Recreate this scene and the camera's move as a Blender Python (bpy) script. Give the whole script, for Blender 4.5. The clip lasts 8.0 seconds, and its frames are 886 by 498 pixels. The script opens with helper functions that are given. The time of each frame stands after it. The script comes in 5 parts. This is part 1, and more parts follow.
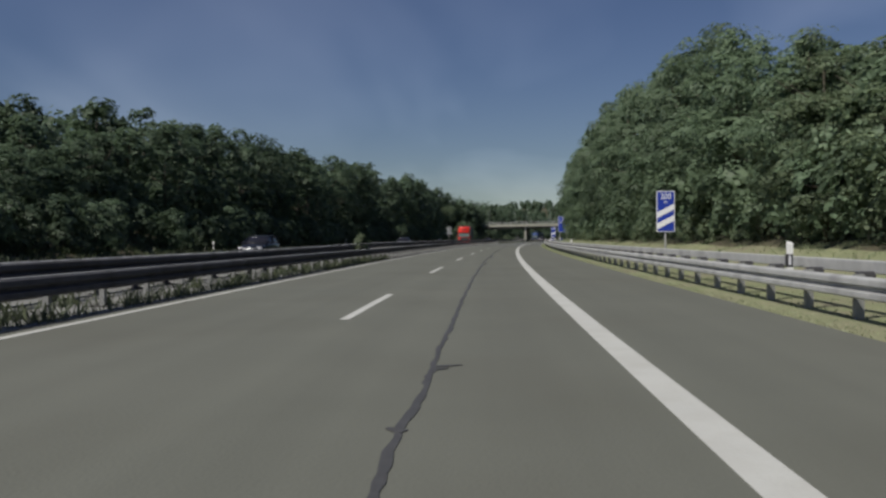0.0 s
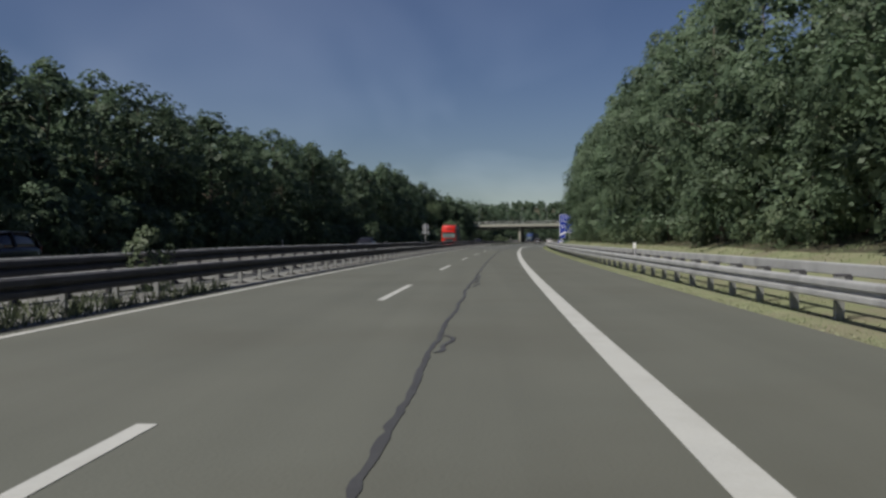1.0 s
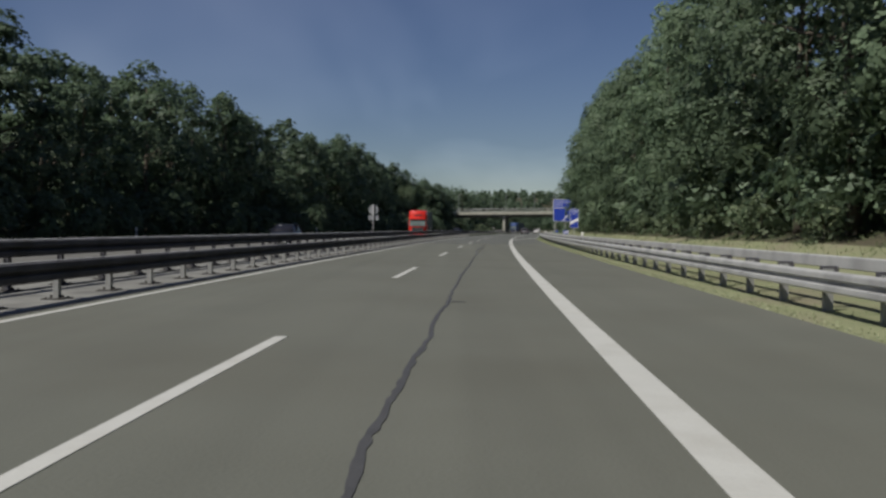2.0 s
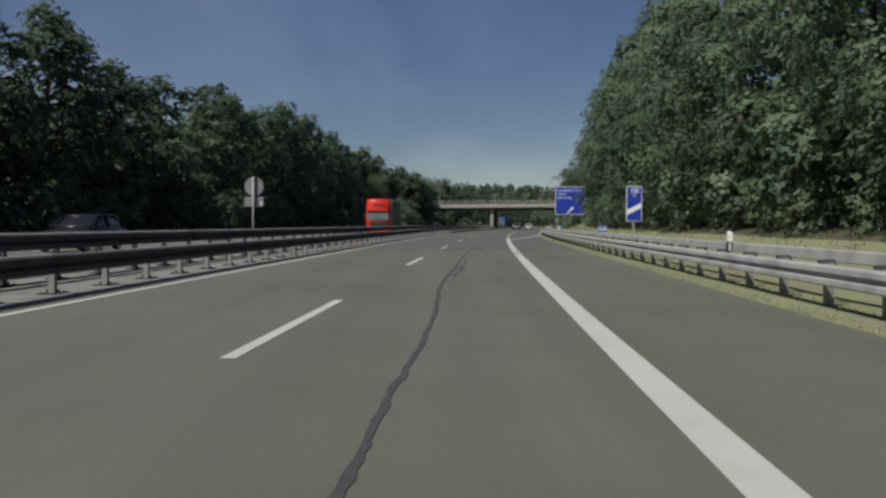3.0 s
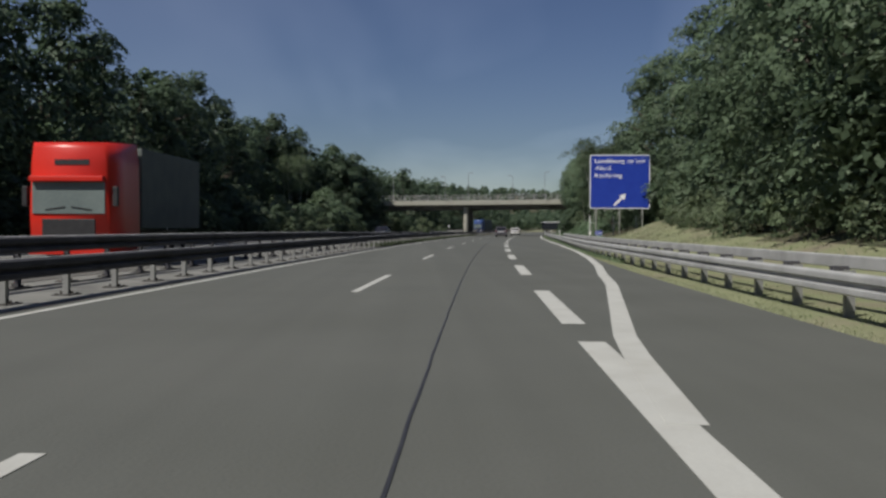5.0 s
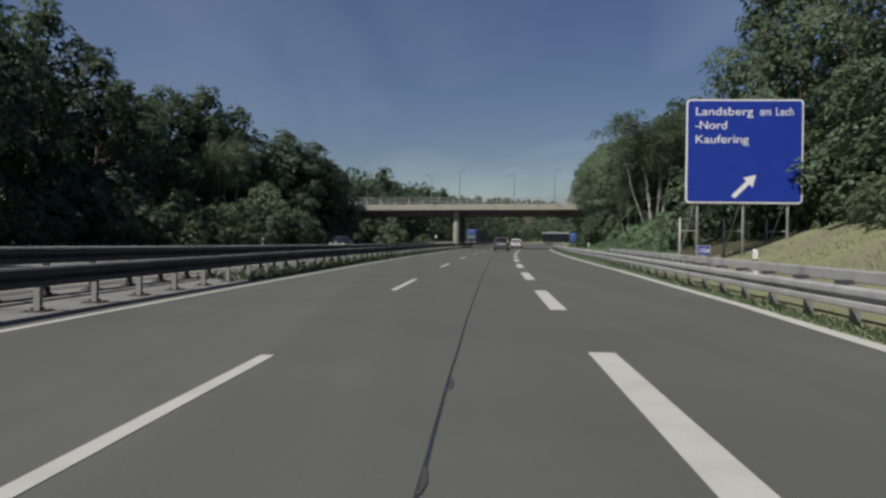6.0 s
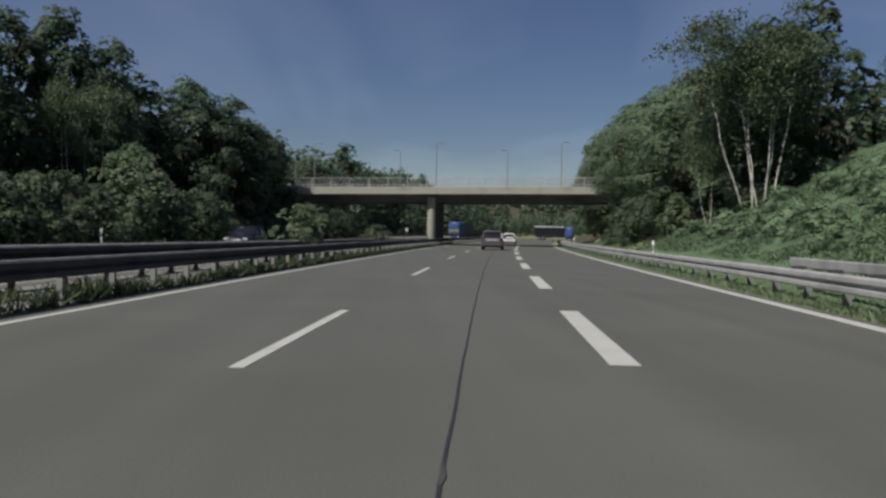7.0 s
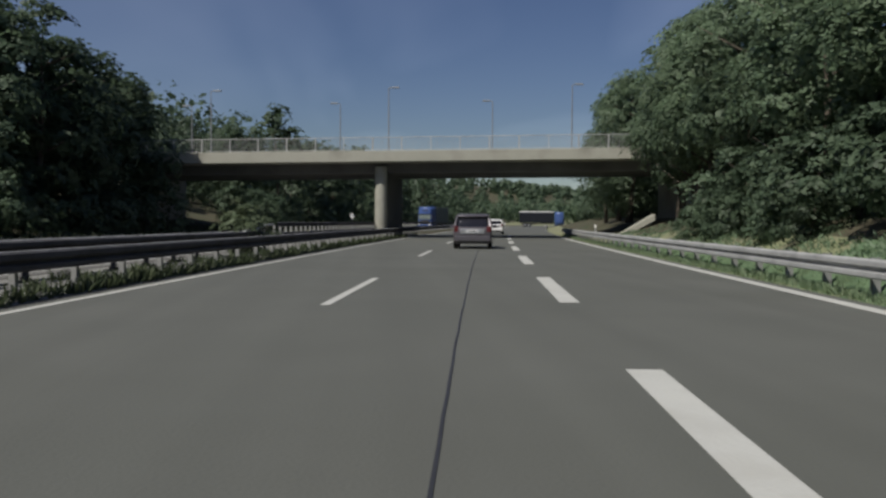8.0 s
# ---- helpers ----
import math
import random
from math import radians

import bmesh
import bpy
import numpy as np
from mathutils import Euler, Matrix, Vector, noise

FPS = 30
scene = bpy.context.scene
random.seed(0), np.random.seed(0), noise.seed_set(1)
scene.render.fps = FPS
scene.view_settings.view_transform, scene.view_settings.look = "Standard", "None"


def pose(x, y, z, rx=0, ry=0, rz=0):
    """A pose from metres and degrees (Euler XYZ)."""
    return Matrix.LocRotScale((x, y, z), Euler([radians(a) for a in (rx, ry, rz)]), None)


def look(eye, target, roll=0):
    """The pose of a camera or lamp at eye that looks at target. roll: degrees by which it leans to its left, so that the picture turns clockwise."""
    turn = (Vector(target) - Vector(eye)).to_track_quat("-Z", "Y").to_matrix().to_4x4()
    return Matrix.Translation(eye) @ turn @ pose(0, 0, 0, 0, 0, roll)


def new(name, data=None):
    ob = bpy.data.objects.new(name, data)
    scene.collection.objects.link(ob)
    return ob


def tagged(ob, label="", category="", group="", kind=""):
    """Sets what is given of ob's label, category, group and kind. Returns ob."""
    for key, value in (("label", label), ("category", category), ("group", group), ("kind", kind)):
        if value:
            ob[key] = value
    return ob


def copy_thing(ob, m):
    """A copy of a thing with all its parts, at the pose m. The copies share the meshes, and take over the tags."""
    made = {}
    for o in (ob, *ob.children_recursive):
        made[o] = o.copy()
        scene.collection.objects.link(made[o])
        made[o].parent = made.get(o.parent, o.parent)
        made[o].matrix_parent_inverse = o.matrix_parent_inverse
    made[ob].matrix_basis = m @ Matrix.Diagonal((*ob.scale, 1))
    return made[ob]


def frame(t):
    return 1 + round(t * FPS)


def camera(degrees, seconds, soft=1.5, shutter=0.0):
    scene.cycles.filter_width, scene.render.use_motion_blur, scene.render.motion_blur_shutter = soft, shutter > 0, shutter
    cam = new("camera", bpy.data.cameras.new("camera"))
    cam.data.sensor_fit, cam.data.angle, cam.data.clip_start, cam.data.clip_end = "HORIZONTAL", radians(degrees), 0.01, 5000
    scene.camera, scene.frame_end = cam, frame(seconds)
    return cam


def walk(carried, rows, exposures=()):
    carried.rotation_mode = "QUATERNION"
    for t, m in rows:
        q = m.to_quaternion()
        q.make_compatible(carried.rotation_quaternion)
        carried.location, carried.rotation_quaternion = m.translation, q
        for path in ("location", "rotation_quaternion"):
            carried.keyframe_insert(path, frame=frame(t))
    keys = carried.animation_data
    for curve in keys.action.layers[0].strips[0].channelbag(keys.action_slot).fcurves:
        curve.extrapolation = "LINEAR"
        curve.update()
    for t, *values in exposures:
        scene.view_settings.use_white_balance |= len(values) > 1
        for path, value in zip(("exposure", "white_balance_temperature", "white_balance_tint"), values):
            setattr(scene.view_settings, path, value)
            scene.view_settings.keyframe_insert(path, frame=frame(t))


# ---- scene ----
cam = camera(54.9, 8.0, soft=2.7, shutter=0.0)
PATH = [
    (0.0, (-0.089, -0.000, 1.242), (-1.052, 19.975, 1.005), -0.39),
    (0.5, (0.008, 15.898, 1.250), (-0.849, 35.878, 1.060), -0.65),
    (1.0, (0.314, 31.395, 1.262), (-0.437, 51.379, 1.046), -0.10),
    (1.5, (0.671, 47.277, 1.272), (0.146, 67.266, 0.908), 0.20),
    (3.0, (2.273, 95.374, 1.242), (2.301, 115.366, 0.663), 0.36),
    (3.5, (3.043, 111.352, 1.242), (3.221, 131.341, 0.592), 0.11),
    (4.0, (3.898, 127.224, 1.242), (4.290, 147.211, 0.621), 0.11),
    (5.5, (7.088, 174.014, 1.242), (7.809, 193.998, 0.901), 0.44),
    (6.0, (8.316, 189.737, 1.277), (9.108, 209.720, 1.054), 0.66),
    (6.5, (9.735, 205.392, 1.254), (10.618, 225.371, 0.946), 0.81),
    (7.0, (11.231, 220.981, 1.268), (12.364, 240.946, 0.915), 0.93),
    (7.5, (12.882, 236.407, 1.242), (14.243, 256.354, 0.746), 0.62),
    (8.0, (14.718, 252.023, 1.242), (16.348, 271.946, 0.602), 0.24),
]
EXPO = -0.05
walk(cam, [(t, look(eye, target, roll)) for t, eye, target, roll in PATH], exposures=((0.0, EXPO, 6500, 10), (8.0, EXPO, 6500, 10)))

# ---- world, sun ----
SUN_FROM = Vector((-0.60, -0.54, 1.0)).normalized()
SUN_EL = math.asin(SUN_FROM.z)
SUN_AZ = math.atan2(SUN_FROM.x, SUN_FROM.y)
world = bpy.data.worlds.new("sky")
scene.world = world
world.use_nodes = True
wn = world.node_tree.nodes
sky = wn.new("ShaderNodeTexSky")
sky.sky_type = "NISHITA"
sky.sun_disc = False
sky.sun_elevation = SUN_EL
sky.sun_rotation = SUN_AZ
sky.air_density, sky.dust_density, sky.ozone_density = 1.0, 0.4, 4.2
wn["Background"].inputs["Strength"].default_value = 0.057
tone = wn.new("ShaderNodeHueSaturation")
tone.inputs["Hue"].default_value = 0.514
# stretched wisps that whiten the blue a little, added in place of windscreen reflections
wl = world.node_tree.links.new
ray_way, split, flat_sky = wn.new("ShaderNodeTexCoord"), wn.new("ShaderNodeSeparateXYZ"), wn.new("ShaderNodeCombineXYZ")
wl(ray_way.outputs["Generated"], split.inputs[0])
lifted = wn.new("ShaderNodeMath")
lifted.operation, lifted.inputs[1].default_value = "ADD", 0.16
wl(split.outputs["Z"], lifted.inputs[0])
for axis in ("X", "Y"):
    over = wn.new("ShaderNodeMath")
    over.operation = "DIVIDE"
    wl(split.outputs[axis], over.inputs[0]), wl(lifted.outputs[0], over.inputs[1]), wl(over.outputs[0], flat_sky.inputs[axis])
spread = wn.new("ShaderNodeMapping")
spread.inputs["Rotation"].default_value, spread.inputs["Scale"].default_value = (0, 0, radians(-24)), (0.8, 0.5, 1.0)
wisps, veil = wn.new("ShaderNodeTexNoise"), wn.new("ShaderNodeMapRange")
wisps.inputs["Scale"].default_value, wisps.inputs["Detail"].default_value, wisps.inputs["Distortion"].default_value = 1.1, 3.5, 0.5
veil.inputs[1].default_value, veil.inputs[2].default_value = 0.42, 0.78
wl(flat_sky.outputs[0], spread.inputs["Vector"]), wl(spread.outputs[0], wisps.inputs["Vector"]), wl(wisps.outputs[0], veil.inputs[0])
for name, low, high in (("Saturation", 1.04, 0.74), ("Value", 0.90, 1.34)):
    amount = wn.new("ShaderNodeMapRange")
    amount.inputs[3].default_value, amount.inputs[4].default_value = low, high
    wl(veil.outputs[0], amount.inputs[0]), wl(amount.outputs[0], tone.inputs[name])
wl(sky.outputs[0], tone.inputs["Color"])
world.node_tree.links.new(tone.outputs[0], wn["Background"].inputs["Color"])
sun_data = bpy.data.lights.new("sun", "SUN")
sun_data.energy, sun_data.angle, sun_data.color = 4.7, radians(0.53), (1.0, 0.95, 0.87)
sun = new("sun", sun_data)
sun.matrix_world = look(SUN_FROM * 60, (0, 0, 0))

# ---- the road's line: metres along it and to the right of it ----
BEND_AT = (0, 60, 120, 180, 240, 320)
BEND = (5.668e-4, 4.300e-4, 3.566e-4, 5.491e-4, 5.385e-4, 5.221e-4)
GRID = np.arange(-160, 1101, 1.0)
TURN = np.cumsum(np.interp(GRID, BEND_AT, BEND))
TURN -= np.interp(0, GRID, TURN)
LINE_X, LINE_Y = np.cumsum(np.sin(TURN)), np.cumsum(np.cos(TURN))
LINE_X -= np.interp(0, GRID, LINE_X)
LINE_Y -= np.interp(0, GRID, LINE_Y)


def at(s, d=0.0, z=0.0):
    a = float(np.interp(s, GRID, TURN))
    return Vector((float(np.interp(s, GRID, LINE_X)) + d * math.cos(a), float(np.interp(s, GRID, LINE_Y)) - d * math.sin(a), z))


def heading(s):
    """Degrees about z of a thing that faces along the road at s."""
    return -math.degrees(float(np.interp(s, GRID, TURN)))


def stand(s, d=0.0, z=0.0, turn=0.0):
    p = at(s, d, z)
    return pose(p.x, p.y, p.z, 0, 0, heading(s) + turn)


def smooth(a, b, x):
    u = min(1.0, max(0.0, (x - a) / (b - a)))
    return u * u * (3 - 2 * u)


def rail_d(s):
    return 5.15 + 1.1 * smooth(192, 246, s)


def verge_d(s):
    return 4.55 + 1.45 * smooth(178, 232, s)


def exit_edge(s):
    return float(np.interp(s, (164, 168, 172, 178, 182, 188, 196, 208, 228), (1.45, 1.75, 2.3, 3.1, 3.45, 4.1, 4.7, 5.25, 5.6)))


def bumpy(s, d, size):
    p = at(s, d)
    return noise.noise((p.x / size, p.y / size, 0.3))


def ground_z(s, d):
    """Height of the grass and the banks beside the road."""
    if d > 0:
        e = verge_d(s)
        if d < e + 0.02:
            return -0.08
        z = -0.015 + 0.02 * smooth(e, e + 0.5, d)
        steep = 0.27 + 0.09 * smooth(196, 216, s) - 0.09 * smooth(226, 232, s) + 0.20 * smooth(236, 256, s) - 0.21 * smooth(272, 290, s)
        low = 7.4 + 0.6 * smooth(200, 240, s)
        r = rail_d(s)
        z += 0.42 * smooth(r + 0.1, r + 1.1, d) * smooth(232, 252, s) * (1 - smooth(300, 314, s))
        z += min(max(0.0, d - low) * steep, 6.0 + 0.05 * d)
        z += (0.12 + 0.22 * smooth(236, 250, s)) * bumpy(s, d, 2.2) * smooth(e + 0.6, e + 3.0, d)
        if d > 24:
            z += 0.9 * bumpy(s, d, 40.0)
        return z + 3.0 * smooth(560, 760, s)
    if s > 565:
        return 0.2 + 3.0 * smooth(560, 760, s)
    if d > -6.62:
        return -0.08
    if d > -9.6:
        if s < 336:
            return -0.06
        return 0.03 + 0.07 * smooth(-6.6, -9.4, d) + 0.03 * bumpy(s, d, 0.7)
    if d > -21.6:
        return 0.02
    z = 0.2 + min((-21.9 - d) * 0.20 * smooth(-21.6, -24, d), 5.5)
    z += 0.15 * bumpy(s, d, 2.5) * smooth(-22, -24, d)
    if d < -45:
        z += 1.2 * bumpy(s, d, 45.0)
    return z


# ---- materials ----
def material(name, a, b, size=4.0, fine=60.0, rough=0.8, bump=0.15, metal=0.0, stain=None, stain_size=0.6, per_object=0.0, spec=0.4, streak=0.0):
    """A surface that wanders between two colours at two scales, with fine relief. size, fine: repeats in a metre."""
    m = bpy.data.materials.new(name)
    m.use_nodes = True
    n, link = m.node_tree.nodes, m.node_tree.links.new
    shader = n["Principled BSDF"]
    place = n.new("ShaderNodeTexCoord").outputs["Object"]
    wide, small = n.new("ShaderNodeTexNoise"), n.new("ShaderNodeTexNoise")
    for tex, k, det in ((wide, size, 5.0), (small, fine, 3.0)):
        tex.inputs["Scale"].default_value, tex.inputs["Detail"].default_value = k, det
        link(place, tex.inputs["Vector"])
    both = n.new("ShaderNodeMix")
    both.inputs[0].default_value = 0.4
    link(wide.outputs[0], both.inputs[2]), link(small.outputs[0], both.inputs[3])
    ramp = n.new("ShaderNodeValToRGB")
    ramp.color_ramp.elements[0].position, ramp.color_ramp.elements[1].position = 0.32, 0.68
    ramp.color_ramp.elements[0].color, ramp.color_ramp.elements[1].color = (*a, 1), (*b, 1)
    link(both.outputs[0], ramp.inputs[0])
    colour = ramp.outputs[0]
    if stain:
        spot, cut, mix = n.new("ShaderNodeTexNoise"), n.new("ShaderNodeValToRGB"), n.new("ShaderNodeMix")
        spot.inputs["Scale"].default_value, spot.inputs["Detail"].default_value = stain_size, 6.0
        cut.color_ramp.elements[0].position, cut.color_ramp.elements[1].position = 0.48, 0.72
        mix.data_type = "RGBA"
        link(place, spot.inputs["Vector"]), link(spot.outputs[0], cut.inputs[0]), link(cut.outputs[0], mix.inputs[0])
        link(colour, mix.inputs[6])
        mix.inputs[7].default_value = (*stain, 1)
        colour = mix.outputs[2]
    if streak:
        run, map_, band, hue = n.new("ShaderNodeTexNoise"), n.new("ShaderNodeMapping"), n.new("ShaderNodeMapRange"), n.new("ShaderNodeHueSaturation")
        map_.inputs["Scale"].default_value = (1.1, 0.012, 1.0)
        run.inputs["Scale"].default_value, run.inputs["Detail"].default_value = 1.0, 4.0
        band.inputs[1].default_value, band.inputs[2].default_value = 0.3, 0.7
        band.inputs[3].default_value, band.inputs[4].default_value = 1 - streak, 1 + streak
        link(place, map_.inputs["Vector"]), link(map_.outputs[0], run.inputs["Vector"]), link(run.outputs[0], band.inputs[0])
        link(band.outputs[0], hue.inputs["Value"]), link(colour, hue.inputs["Color"])
        colour = hue.outputs[0]
    if per_object:
        info, hue, scale = n.new("ShaderNodeObjectInfo"), n.new("ShaderNodeHueSaturation"), n.new("ShaderNodeMapRange")
        scale.inputs[3].default_value, scale.inputs[4].default_value = 1 - per_object, 1 + per_object
        link(info.outputs["Random"], scale.inputs[0]), link(scale.outputs[0], hue.inputs["Value"]), link(colour, hue.inputs["Color"])
        colour = hue.outputs[0]
    link(colour, shader.inputs["Base Color"])
    shader.inputs["Roughness"].default_value, shader.inputs["Metallic"].default_value = rough, metal
    shader.inputs["Specular IOR Level"].default_value = spec
    if bump:
        relief = n.new("ShaderNodeBump")
        relief.inputs["Strength"].default_value, relief.inputs["Distance"].default_value = bump, 0.02
        link(small.outputs[0], relief.inputs["Height"]), link(relief.outputs[0], shader.inputs["Normal"])
    return m


def leaf_material(name, dark, light, glow=0.35):
    """Leaves: each a little different, each plant a little different, light shining through."""
    m = bpy.data.materials.new(name)
    m.use_nodes = True
    n, link = m.node_tree.nodes, m.node_tree.links.new
    shader, out = n["Principled BSDF"], n["Material Output"]
    geo, info = n.new("ShaderNodeNewGeometry"), n.new("ShaderNodeObjectInfo")
    ramp = n.new("ShaderNodeValToRGB")
    ramp.color_ramp.elements[0].color, ramp.color_ramp.elements[1].color = (*dark, 1), (*light, 1)
    link(geo.outputs["Random Per Island"], ramp.inputs[0])
    hue, value, shift = n.new("ShaderNodeHueSaturation"), n.new("ShaderNodeMapRange"), n.new("ShaderNodeMapRange")
    value.inputs[3].default_value, value.inputs[4].default_value = 0.8, 1.3
    shift.inputs[3].default_value, shift.inputs[4].default_value = 0.475, 0.52
    wide = n.new("ShaderNodeTexNoise")
    wide.inputs["Scale"].default_value = 0.6
    link(n.new("ShaderNodeTexCoord").outputs["Object"], wide.inputs["Vector"])
    link(info.outputs["Random"], value.inputs[0]), link(wide.outputs[0], shift.inputs[0])
    link(value.outputs[0], hue.inputs["Value"]), link(shift.outputs[0], hue.inputs["Hue"]), link(ramp.outputs[0], hue.inputs["Color"])
    through_leaf, mix = n.new("ShaderNodeBsdfTranslucent"), n.new("ShaderNodeMixShader")
    mix.inputs[0].default_value = glow
    link(hue.outputs[0], shader.inputs["Base Color"]), link(hue.outputs[0], through_leaf.inputs["Color"])
    shader.inputs["Roughness"].default_value, shader.inputs["Specular IOR Level"].default_value = 0.55, 0.35
    link(shader.outputs[0], mix.inputs[1]), link(through_leaf.outputs[0], mix.inputs[2]), link(mix.outputs[0], out.inputs["Surface"])
    return m


